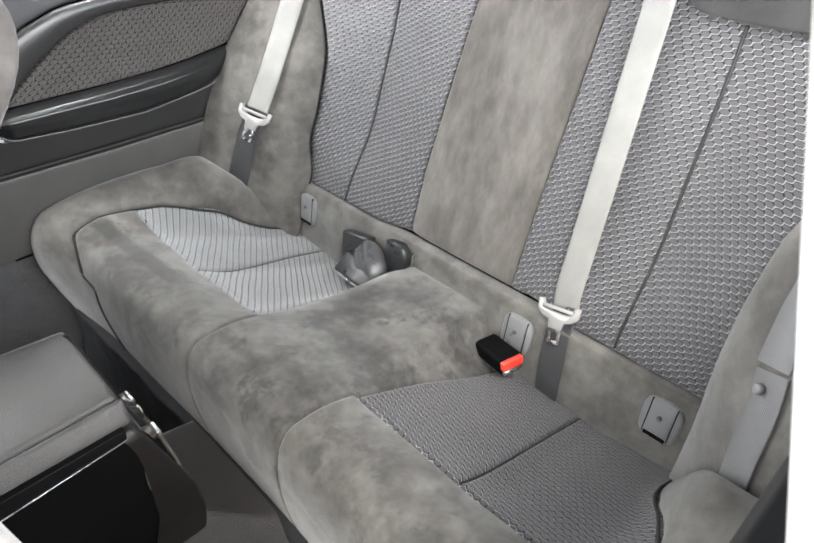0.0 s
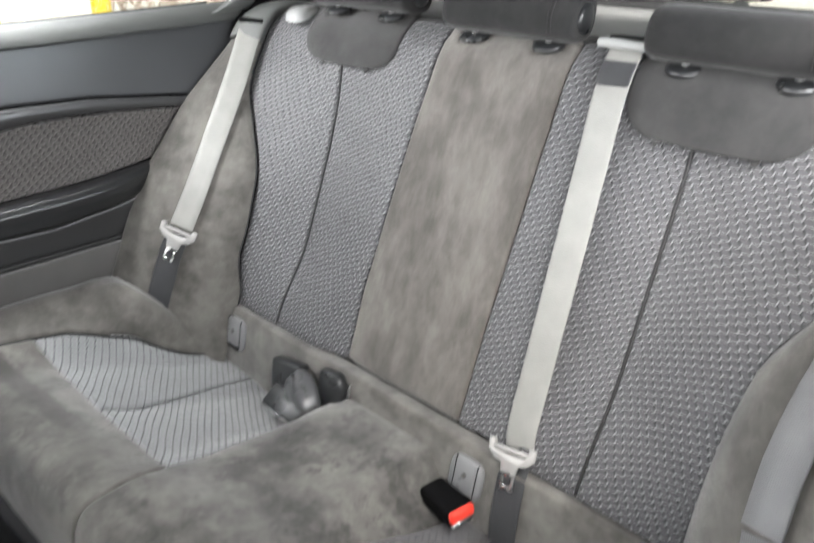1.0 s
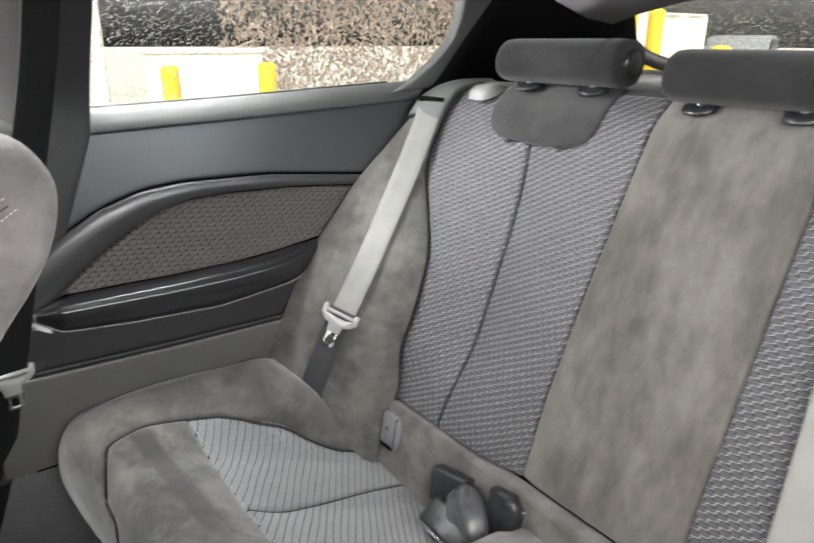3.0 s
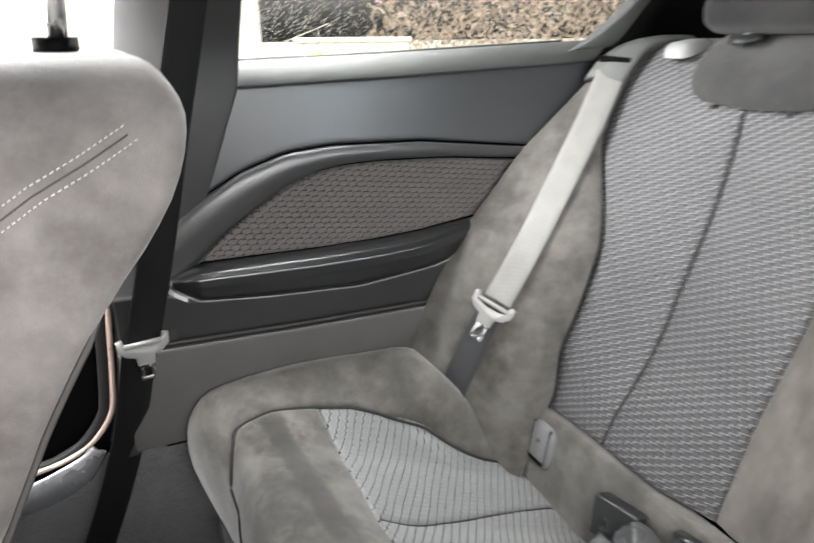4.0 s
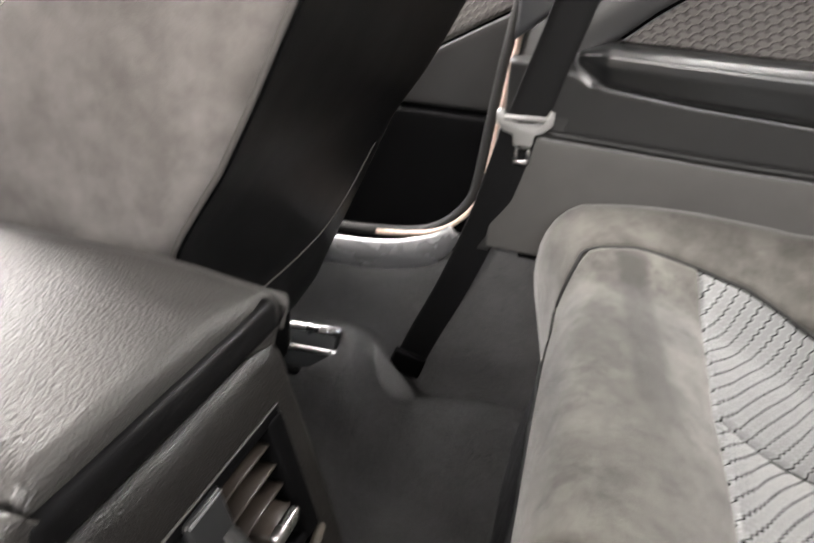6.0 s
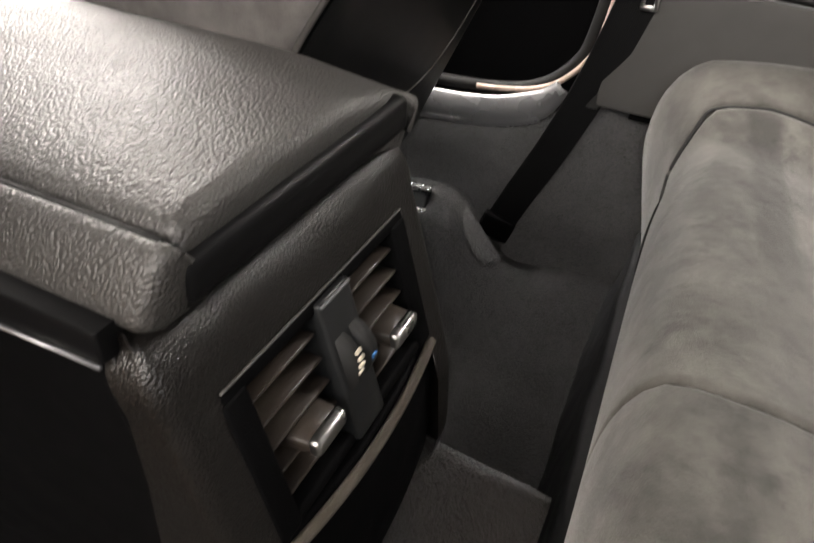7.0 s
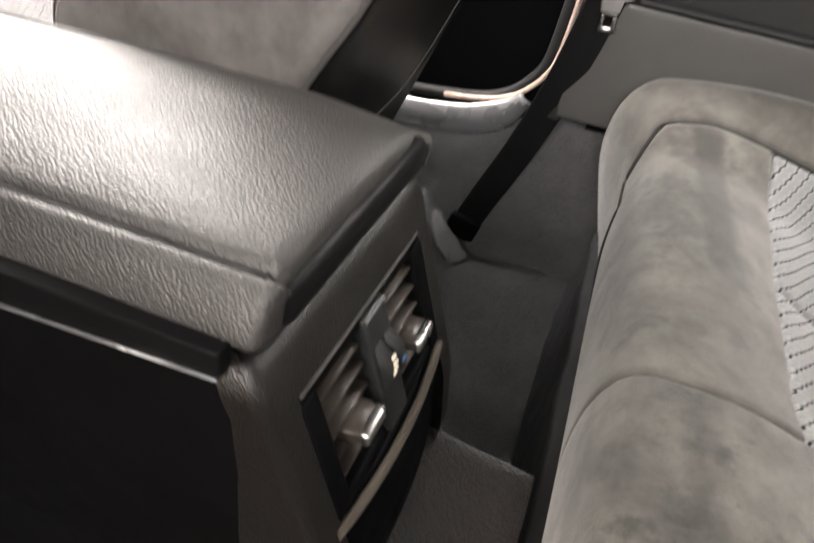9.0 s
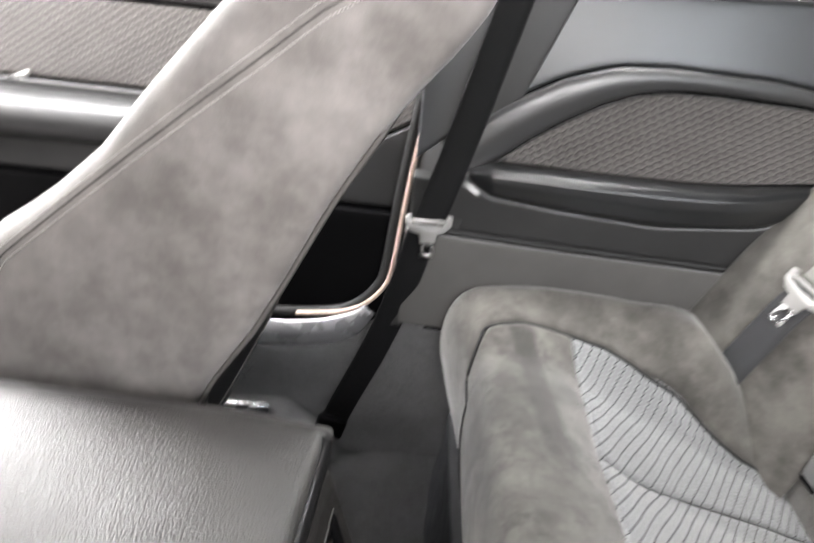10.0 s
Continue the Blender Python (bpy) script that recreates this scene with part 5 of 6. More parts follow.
    tube(bm, [(x, yy(0.699), tab(x, SILL) + 0.002) for x in np.linspace(-0.60, 0.17, 30)], 0.0045, 8)
    part("glass_seal", bm, RUBBER, ob, "black rubber glass seal")
    sheet("insert_backing", 0.44, 0.98, lambda x, z, v: 0.672, PLASTIC_BLACK, "", 8, 4, 0.002, -0.56, 0.30)
    return ob


build_side(True)
build_side(False)


# ---- door opening, pillar and sill on the far side ----
SEAL = [(-0.575, 1.02), (-0.59, 0.90), (-0.602, 0.807), (-0.620, 0.666), (-0.634, 0.53), (-0.645, 0.492), (-0.668, 0.462), (-0.695, 0.443), (-0.735, 0.430), (-0.82, 0.420), (-1.0, 0.412), (-1.3, 0.41)]


def build_opening():
    ob = thing("door_1", "dark trimmed passenger door, shut, seen from inside", "door", kind="structure")
    def sheet(name, a, b, zl, zh, y, material, label="", r=0.006, n=16, m=10, bulge=0.0, uv=False):
        def f(u, v):
            x = lerp(a, b, u)
            l = zl(x) if callable(zl) else zl
            h = zh(x) if callable(zh) else zh
            return (x, y - bulge * math.sin(math.pi * v), lerp(l, h, v))

        panel(name, f, n, m, material, ob, (0, -1, 0), r, 0.02, label, uv and (lambda u, v: slant(f(u, v)[0], f(u, v)[2])))

    diag = lambda x: tab(x, [(-1.7, 0.77), (-1.05, 0.765), (-0.95, 0.62), (-0.80, 0.66), (-0.756, 0.679), (-0.633, 0.747), (-0.55, 0.79)])
    sheet("backing", -1.7, -0.58, 0.34, 1.0, 0.782, PLASTIC_BLACK)
    sheet("lower_panel", -1.7, -0.58, 0.36, 0.606, 0.762, PLASTIC_BLACK, "black lower door panel")
    sheet("middle_panel", -1.7, -0.58, 0.614, diag, 0.768, PLASTIC, "dark middle door panel", n=50)
    sheet("cloth_insert", -1.7, -0.58, lambda x: diag(x) + 0.004, 0.90, 0.772, CLOTH_PANEL, "grey honeycomb cloth door insert", n=50, uv=True)
    sheet("upper_panel", -1.7, -0.58, 0.905, 1.01, 0.770, PLASTIC, "dark upper door panel")
    def f(u, v):
        x = lerp(-1.7, -1.02, u)
        w = v * math.pi
        return (x, 0.765 - 0.075 * math.sin(w) ** 0.7 * min(1, (-1.0 - x) / 0.06 + 0.3), 0.715 - 0.040 * math.cos(w))

    panel("armrest", f, 30, 14, PLASTIC, ob, (0, -1, 0.2), 0.003, 0.01, "satin grey door armrest")
    bm = bmesh.new()
    tube(bm, spline([(-1.42, 0.70, 0.80), (-1.36, 0.675, 0.765), (-1.31, 0.67, 0.720), (-1.295, 0.68, 0.685)], 16), 0.010, 10)
    part("pull_handle", bm, ALU, ob, "satin metal pull handle")
    bm = bmesh.new()
    tube(bm, spline([(-1.27, 0.745, 0.77), (-1.25, 0.735, 0.775), (-1.23, 0.735, 0.782)], 8), 0.004, 8)
    part("lock_pin", bm, METAL, ob)

    seal = thing("door_seal", "black rubber door seal with a copper painted flange", "seal", kind="structure")
    pts = spline([(x, 0.716, z) for x, z in SEAL], 90)
    bm = bmesh.new()
    tube(bm, pts, 0.009, 8)
    part("rubber_lip", bm, RUBBER, seal)
    bm = bmesh.new()
    tube(bm, [p + Vector((0.011, -0.008, 0.002)) for p in pts if p.x > -0.80], 0.0042, 8)
    part("painted_flange", bm, FLANGE, seal, "pale copper painted flange")

    # pillar trim between seal and side panel
    pil = thing("pillar_1", "dark plastic middle pillar trim", "pillar", kind="structure")
    def f(u, v):
        z = lerp(0.45, 1.33, v)
        xa = tab(z, [(0.45, -0.640), (0.53, -0.618), (0.666, -0.604), (0.807, -0.586), (0.9, -0.572), (1.02, -0.553), (1.33, -0.50)])
        xb = tab(z, [(0.45, -0.60), (0.6, -0.53), (0.72, -0.50), (0.8, -0.47), (0.98, -0.40), (1.02, -0.395), (1.33, -0.36)])
        w = u * math.pi * 0.55
        return (lerp(xa, xb, u), 0.712 - 0.060 * math.sin(min(w * 1.3, math.pi / 2)) - 0.09 * step(z, 1.0, 1.33), z)

    panel("trim", f, 14, 30, PLASTIC, pil, (-0.4, -1, 0), 0.004, 0.02)

    near = thing("pillar_2", "pale grey trimmed middle pillar of the near door opening", "pillar", kind="structure")
    def f(u, v):
        z = lerp(0.955, 1.31, v)
        w = u * math.pi * 0.5
        return (lerp(-0.557, -0.505, (z - 0.955) / 0.355) + 0.075 * (1 - math.cos(w)) - 0.03 * math.sin(w), lerp(-0.632, -0.512, (z - 0.955) / 0.355) - 0.085 * math.sin(w), z)

    panel("trim", f, 12, 20, PALE, near, (-0.5, 0.6, 0), 0.006, 0.012)

    sill = thing("sill_trim", "satin metallic door sill trim curving up to the pillar", "sill", kind="structure")
    path = spline([(-1.5, 0.70, 0.385), (-1.1, 0.70, 0.384), (-0.87, 0.698, 0.386), (-0.76, 0.696, 0.396), (-0.70, 0.695, 0.414), (-0.674, 0.694, 0.432), (-0.655, 0.694, 0.456)], 70)
    def f(u, v):
        k = min(int(u * 69.999), 69)
        p = path[k].lerp(path[k + 1], u * 70 - k)
        t = (path[min(k + 1, 70)] - path[max(k - 1, 0)]).normalized()
        n = Vector((t.z, 0, -t.x))
        n = n if n.z < 0 else -n
        w = lerp(-1.3, 1.3, v)
        wd = lerp(0.026, 0.014, step(p.z, 0.41, 0.456))
        return p + n * wd * math.sin(w) + Vector((0, -0.016 * math.cos(w), 0))

    panel("plate", f, 70, 10, ALU, sill, (0, -1, 0.2), 0.002, 0.006)

    wall = thing("carpet_side", "dark carpet lining below the sill beside the seat", "carpet", kind="structure")
    def f(u, v):
        x = lerp(-1.4, -0.46, u)
        zt = tab(x, [(-1.4, 0.365), (-0.87, 0.365), (-0.75, 0.375), (-0.68, 0.40), (-0.62, 0.44), (-0.46, 0.45)])
        z = lerp(0.12, zt, v)
        return (x, 0.672 + 0.035 * v - 0.03 * math.exp(-((x + 0.78) / 0.09) ** 2) * (1 - v) + 0.004 * noise.noise((x * 22, z * 22, 5)), z)

    panel("lining", f, 50, 16, CARPET, wall, (0, -1, 0), 0.006, 0.02)


build_opening()


# ---- front belt ----
def build_front_belt():
    ob = thing("front_seat_belt", "black front seat belt running down the pillar to the floor", "seat belt")
    pts = [(-0.430, 0.600, 1.24), (-0.455, 0.612, 1.10), (-0.490, 0.628, 0.955), (-0.530, 0.632, 0.79), (-0.572, 0.634, 0.634)]
    ribbon("webbing", pts, [(1, 0.10, -0.05)] * 5, 0.047, BELT_BLACK, ob, "black belt webbing", n=40)
    pts = [(-0.576, 0.640, 0.628), (-0.606, 0.650, 0.50), (-0.642, 0.660, 0.39), (-0.682, 0.666, 0.29), (-0.704, 0.668, 0.232)]
    ribbon("lower_webbing", pts, [(0.93, 0.12, -0.28)] * 5, 0.047, BELT_BLACK, ob, "black belt webbing", n=40)
    build_tongue(ob, (-0.570, 0.628, 0.634), (0.05, 0.02, -1.0), (1, 0.10, 0.03), s=0.95)
    bm = bmesh.new()
    m = frame_m((-0.708, 0.664, 0.224), (0.93, 0.12, -0.28), (0.35, 0.0, 0.94))
    box(bm, (-0.027, -0.020, -0.007), (0.027, 0.022, 0.007), 0.005, 3, m)
    anchor = part("anchor", bm, PLASTIC_BLACK, ob, "black anchor cover")
    bm = bmesh.new()
    tube(bm, [m @ Vector((-0.018, -0.024, 0)), m @ Vector((0.018, -0.022, 0))], 0.0032, 8)
    part("bolt", bm, RUBBER, anchor)


build_front_belt()


def build_floor_bits():
    ob = thing("seat_rail", "black front seat rail end with bright metal edges", "seat rail")
    m = frame_m((-0.868, 0.622, 0.238), (0.98, 0.1, 0.0), (0, 0.55, 0.8)) @ Matrix.Scale(1.25, 4)
    bm = bmesh.new()
    box(bm, (-0.06, -0.028, -0.02), (0.045, 0.030, 0.012), 0.006, 2, m)
    part("rail", bm, PLASTIC_GLOSS, ob)
    bm = bmesh.new()
    box(bm, (-0.05, 0.022, 0.008), (0.047, 0.031, 0.014), 0.002, 1, m)
    box(bm, (0.030, -0.034, 0.004), (0.047, -0.020, 0.013), 0.002, 1, m)
    box(bm, (-0.02, -0.004, 0.009), (0.046, 0.002, 0.0135), 0.001, 1, m)
    part("rail_edge", bm, METAL, ob, "worn bright metal edges")
    bm = boxes(((-0.95, 0.58, floor_z(-0.9, 0.62) - 0.02), (-0.86, 0.67, 0.222), 0.01))
    part("foot", bm, PLASTIC_BLACK, ob)
    ob = thing("carpet_flap", "half-round carpet cut-out at the belt anchor", "carpet flap")
    bm = bmesh.new()
    rings = []
    for k in (0.0, 0.3, 0.6, 0.85, 0.96, 1.0):
        spots = [(-0.722 + 0.034 * k * math.cos(a), 0.650 - 0.036 * k * math.sin(a)) for a in np.linspace(0, math.pi, 22)]
        rings.append([bm.verts.new((x, y, floor_z(x, y) + (0.0035 if k < 0.9 else 0.0025 if k < 1 else -0.003))) for x, y in spots])
    fs = [bm.faces.new((r1[k], r2[k], r2[k + 1], r1[k + 1])) for r1, r2 in zip(rings, rings[1:]) for k in range(21)]
    bmesh.ops.remove_doubles(bm, verts=bm.verts, dist=0.0002)
    bmesh.ops.solidify(bm, geom=list(bm.faces), thickness=0.002)
    bmesh.ops.recalc_face_normals(bm, faces=bm.faces)
    link("flap", bm, CARPET, ob, "worn grey carpet edge")
    # carpeted tunnel top between the console and the bench
    bm = bmesh.new()
    rows = []
    for x in np.linspace(-0.655, -0.496, 26):
        edge = lerp(0.113, 0.078, step(-x, 0.496, 0.60))
        top = 0.376 + 0.062 * step(-x, 0.49, 0.61)
        side = [(edge + 0.060, 0.06), (edge + 0.045, 0.16), (edge + 0.026, top - 0.09), (edge + 0.010, top - 0.030), (edge + 0.004, top - 0.010), (edge, top - 0.001)]
        across = side + [(edge * k, top + 0.003 * (1 - k * k)) for k in (0.9, 0.7, 0.45, 0.2, 0, -0.2, -0.45, -0.7, -0.9)] + [(-y, z) for y, z in reversed(side)]
        rows.append([bm.verts.new((x, y, z + 0.003 * noise.noise((x * 30, y * 30, 5.0)))) for y, z in across])
    fs = [bm.faces.new((r1[k], r1[k + 1], r2[k + 1], r2[k])) for r1, r2 in zip(rows, rows[1:]) for k in range(len(r1) - 1)]
    bmesh.ops.solidify(bm, geom=fs, thickness=0.006)
    bmesh.ops.recalc_face_normals(bm, faces=bm.faces)
    tunnel = tagged(link("floor_tunnel", bm, CARPET_BROWN), "brownish carpet over the raised tunnel before the bench", "floor", kind="structure")
    # Lighter cord on the fold: the light it catches, put into colour.
    bm = bmesh.new()
    tube(bm, [(x, lerp(0.113, 0.078, step(-x, 0.496, 0.60)) + 0.002, 0.376 + 0.062 * step(-x, 0.49, 0.61) - 0.003) for x in np.linspace(-0.655, -0.497, 20)], 0.0028, 6)
    part("carpet_fold", bm, CARPET, tunnel, "fold with its caught light painted lighter")


build_floor_bits()


# ---- centre console ----
def face_x(z):
    """The console's rear face."""
    return -0.614 - 0.30 * (z - 0.609) + tab(z, [(0.10, -0.20), (0.21, -0.13), (0.35, -0.06), (0.40, -0.032), (0.45, -0.010), (0.50, 0.0)])


LID = [(-0.069, 0.669), (-0.05, 0.6745), (-0.02, 0.679), (0.01, 0.6805), (0.04, 0.679), (0.07, 0.6735), (0.085, 0.669), (0.10, 0.662)]


def build_console():
    ob = thing("centre_console", "black leather-topped centre console with rear air vents", "console")
    # body: side walls and the framed rear end
    for sg in (-1, 1):
        def f(u, v):
            z = lerp(0.12, 0.644, v)
            x = lerp(-1.5, face_x(z) - tab(z, [(0.12, 0.02), (0.55, 0.017), (0.644, 0.014)]), u)
            return (x, sg * (0.0935 * tab(z, [(0.12, 0.78), (0.26, 0.80), (0.45, 0.93), (0.55, 0.99), (0.61, 1.0)])), z)

        panel("side_panel", f, 30, 8, PLASTIC_BLACK, ob, (0, sg, 0), 0.003, 0.015, "black side panel")
        bm = bmesh.new()
        tube(bm, [(x, sg * 0.0945, 0.6325 - 0.06 * (-0.635 - x)) for x in np.linspace(-1.3, -0.632, 12)], 0.0009, 6)
        part("trim_line", bm, ALU, ob, "thin bright trim line")

        def f(u, v):
            x = lerp(-1.3, -0.631, u)
            return (x, sg * 0.0942, lerp(0.6335 - 0.06 * (-0.635 - x), 0.6465, v))

        panel("side_rail", f, 20, 3, SHELL, ob, (0, sg, 0), 0.0015, 0.008, "smooth black rail under the lid")
    # grained shell: a rolled lip over the vents that runs down both sides of them in one piece
    roll = [(p.x, p.z) for p in spline([(-0.050, 0, 0.636), (-0.030, 0, 0.6405), (-0.012, 0, 0.641), (-0.001, 0, 0.635), (0.0035, 0, 0.624), (0.003, 0, 0.609)], 26)]
    down = [(0.003, z) for z in np.linspace(0.602, 0.24, 46)]
    half = [("flange", k / 6) for k in range(6)] + [("corner", k / 8) for k in range(9)] + [("flat", k / 8) for k in range(1, 9)]
    plan = [(-1, kind, q) for kind, q in half] + [(0, "centre", k / 24) for k in range(1, 24)] + [(1, kind, q) for kind, q in reversed(half)]
    bm = bmesh.new()
    rows = []
    for e, z in roll + down:
        wide = tab(z, [(0.24, 0.074), (0.35, 0.083), (0.45, 0.0905), (0.53, 0.0935), (0.58, 0.0930), (0.61, 0.0918), (0.641, 0.0905)])
        front = face_x(z) + 0.003
        ear = min(tab(z, [(0.24, -0.80), (0.40, -0.66), (0.486, -0.632), (0.577, -0.627), (0.608, -0.629), (0.65, -0.633)]), front - 0.018)
        rc = 0.007
        row = []
        for sg, kind, q in plan:
            if kind == "flange":
                x, y, nx, ny = lerp(ear, front - rc, q), wide + 0.001 * (1 - q), 0.0, 1.0
            elif kind == "corner":
                w = q * math.pi / 2
                x, y, nx, ny = front - rc + rc * math.sin(w), wide - rc + rc * math.cos(w), math.sin(w), math.cos(w)
            elif kind == "flat":
                x, y, nx, ny = front, lerp(wide - rc, 0.0705, q), 1.0, 0.0
            else:
                x, y, nx, ny = front, lerp(-0.0705, 0.0705, q), 1.0, 0.0
            inner = max(e, -0.010 - 0.040 * nx ** 6) - 0.003
            row.append(bm.verts.new((x + inner * nx, (y + max(inner, -0.004) * ny) * (sg if sg else 1), z)))
        rows.append(row)
    for r, (r1, r2) in enumerate(zip(rows, rows[1:])):
        for k in range(len(plan) - 1):
            if r >= len(roll) - 1 and (plan[k][0] == 0 or plan[k + 1][0] == 0):
                continue
            bm.faces.new((r1[k], r2[k], r2[k + 1], r1[k + 1]))
    bmesh.ops.recalc_face_normals(bm, faces=bm.faces)
    shell = part("rear_shell", bm, LEATHER_PLASTIC, ob, "black grained shell round the vents")
    for sg in (-1, 1):
        # Painted highlight: a thin grey line down the flange edge.
        bm = bmesh.new()
        tube(bm, [(tab(z, [(0.50, -0.6312), (0.577, -0.6275), (0.608, -0.6295), (0.65, -0.6335)]), sg * (tab(z, [(0.53, 0.0935), (0.58, 0.0930), (0.61, 0.0918), (0.641, 0.0905)]) - 0.001), z) for z in np.linspace(0.640, 0.54, 16)], 0.0009, 6)
        part("shell_edge", bm, PLASTIC_GREY, shell, "fine edge with its highlight painted grey")
    def f(u, v):
        z = lerp(0.20, 0.523, v)
        wy = tab(z, [(0.2, 0.05), (0.35, 0.062), (0.45, 0.072), (0.53, 0.076)])
        return (face_x(z) - 0.004 + 0.006 * (1 - (2 * u - 1) ** 2), lerp(-wy, wy, u), z)

    panel("lower_face", f, 20, 16, PLASTIC_BLACK, ob, (1, 0, 0.3), 0.003, 0.012, "black lower face")
    # tray bar under the vents
    bm = bmesh.new()
    tube(bm, [(face_x(0.526) + 0.002 + 0.006 * (1 - (y / 0.076) ** 2), y, 0.5265 - 0.004 * (1 - (y / 0.076) ** 2)) for y in np.linspace(-0.076, 0.073, 30)], 0.0031, 8)
    part("tray_bar", bm, BRONZE, ob, "worn bronze-grey bar")

    # vent unit
    vent = part("vent_housing", boxes(((-0.66, -0.070, 0.532), (-0.632, 0.070, 0.606), 0.002)), PLASTIC_BLACK, ob, "black vent housing")
    fr = lambda y, z, d=0.0: Vector((face_x(z) + d, y, z))
    def bar(name, y0, y1, z0, z1, d0, d1, material, parent, r=0.002):
        m = frame_m(fr((y0 + y1) / 2, (z0 + z1) / 2), (0, 1, 0), (-0.287, 0, 0.958))
        bm = bmesh.new()
        box(bm, (-(y1 - y0) / 2, -(z1 - z0) / 2 * 1.04, d0), ((y1 - y0) / 2, (z1 - z0) / 2 * 1.04, d1), r, 2, m)
        return part(name, bm, material, parent)

    bar("frame_bar", -0.072, 0.072, 0.600, 0.608, -0.014, 0.003, PLASTIC_BLACK, vent)
    bar("frame_edge", -0.070, 0.070, 0.6068, 0.6078, 0.0025, 0.0040, PLASTIC_GREY, vent, 0.0004)
    bar("bridge_edge", -0.0115, 0.0115, 0.6025, 0.6037, 0.0055, 0.0070, COVER, vent, 0.0004)
    bar("frame_bar", -0.072, 0.072, 0.530, 0.536, -0.014, 0.003, PLASTIC_BLACK, vent)
    bar("frame_side", -0.072, -0.058, 0.530, 0.603, -0.014, 0.004, PLASTIC_BLACK, vent)
    bar("frame_side", 0.058, 0.072, 0.530, 0.603, -0.014, 0.004, PLASTIC_BLACK, vent)
    bar("centre_bridge", -0.0125, 0.0125, 0.531, 0.605, -0.014, 0.006, PLASTIC_GLOSS, vent)
    for sg in (-1, 1):
        y0, y1 = (-0.057, -0.014) if sg < 0 else (0.014, 0.057)
        for k, z in enumerate((0.591, 0.579, 0.567, 0.555, 0.543)):
            m = frame_m(fr((y0 + y1) / 2, z, -0.008), (0, 1, 0), (1, 0, 0.15))
            bm = bmesh.new()
            box(bm, (-(y1 - y0) / 2, -0.009, -0.0011), ((y1 - y0) / 2, 0.009, 0.0011), 0.0008, 1, m)
            part("slat", bm, PLASTIC_BROWN, vent)
        yc = (y0 + y1) / 2
        m = frame_m(fr(yc, 0.563, -0.002), (0, 1, 0), (1, 0, 0.05))
        bm = bmesh.new()
        outline(bm, [(-0.013, -0.010), (0.013, -0.010), (0.011, 0.013), (-0.011, 0.013)], m, 0.008, 0.0015)
        knob = part("vane_knob", bm, PLASTIC_BROWN, vent, "dark vane knob")
        bm = bmesh.new()
        box(bm, (-0.0112, 0.010, -0.0045), (0.0112, 0.0165, 0.0042), 0.0022, 3, m)
        part("knob_tip", bm, METAL, knob, "bright satin tip")
    # thumb wheel with printed dots
    for yc, material, n in ((-0.0055, WHITE_DOT, 6), (0.0065, BLUE_DOT, 4)):
        bm = bmesh.new()
        c = fr(yc, 0.570, -0.006)
        tube(bm, [c + Vector((0, -0.0038, 0)), c + Vector((0, 0.0038, 0))], 0.0185, 28)
        wheel = part("thumb_wheel", bm, RUBBER, vent, "black thumb wheel")
        for k in range(n):
            a = radians(-38 + k * 13) if n == 6 else radians(-38 + k * 9)
            p = c + Vector((math.cos(a - 0.0) * 0.0186, 0, math.sin(a + 0.28) * 0.0186))
            bm = bmesh.new()
            box(bm, (-0.0006, -0.0022, -0.0009), (0.0008, 0.0022, 0.0009), 0.0003, 1, Matrix.Translation(p) @ Matrix.Rotation(-a, 4, "Y"))
            part("dot", bm, material, wheel)

    # padded lid
    def f(u, v):
        x = lerp(-1.02, -0.620, u)
        y = lerp(-0.069, 0.100, v)
        return (x, y, tab(y, LID) - 0.007 * step(x, -0.70, -0.615) * step(y, -0.065, 0.02) - 0.003 * step(-x, 0.72, 0.95))

    lid = panel("lid", f, 26, 20, LEATHER, ob, (0, 0, 1), 0.008, 0.02, "worn black leather armrest lid")
    for sg in (-1, 1):
        def f(u, v):
            x = lerp(-1.02, -0.617 - 0.003 * v, u)
            w = v * 1.5
            y0 = -0.071 if sg < 0 else 0.102
            return (x, y0 + sg * 0.016 * math.sin(w) ** 0.8 * (1 if sg < 0 else 0.4), lerp((0.664 - 0.008 * step(x, -0.70, -0.615)) if sg > 0 else 0.671, 0.642, v) - 0.003 * step(-x, 0.65, 0.75) * v)

        panel("lid_side", f, 26, 8, LEATHER, lid, (0, sg, 0.5), 0.006, 0.012, "leather lid flank")
    bm = bmesh.new()
    tube(bm, [(x, -0.0700, 0.6672 - 0.003 * step(-x, 0.72, 0.95)) for x in np.linspace(-1.01, -0.624, 30)], 0.0016, 6)
    part("lid_seam", bm, SEAM, lid)
    bm = boxes(((-0.634, -0.0695, 0.643), (-0.6155, 0.086, 0.6615), 0.005, 3))
    part("lid_grip", bm, SHELL, lid, "smooth black lid grip")
    bm = boxes(((-1.4, -0.075, 0.58), (-0.66, 0.085, 0.640), 0.006))
    part("lid_base", bm, PLASTIC_BLACK, ob)
    bm = boxes(((-1.5, -0.085, 0.10), (-0.66, 0.085, 0.60), 0.02))
    part("core", bm, PLASTIC_BLACK, ob)


build_console()


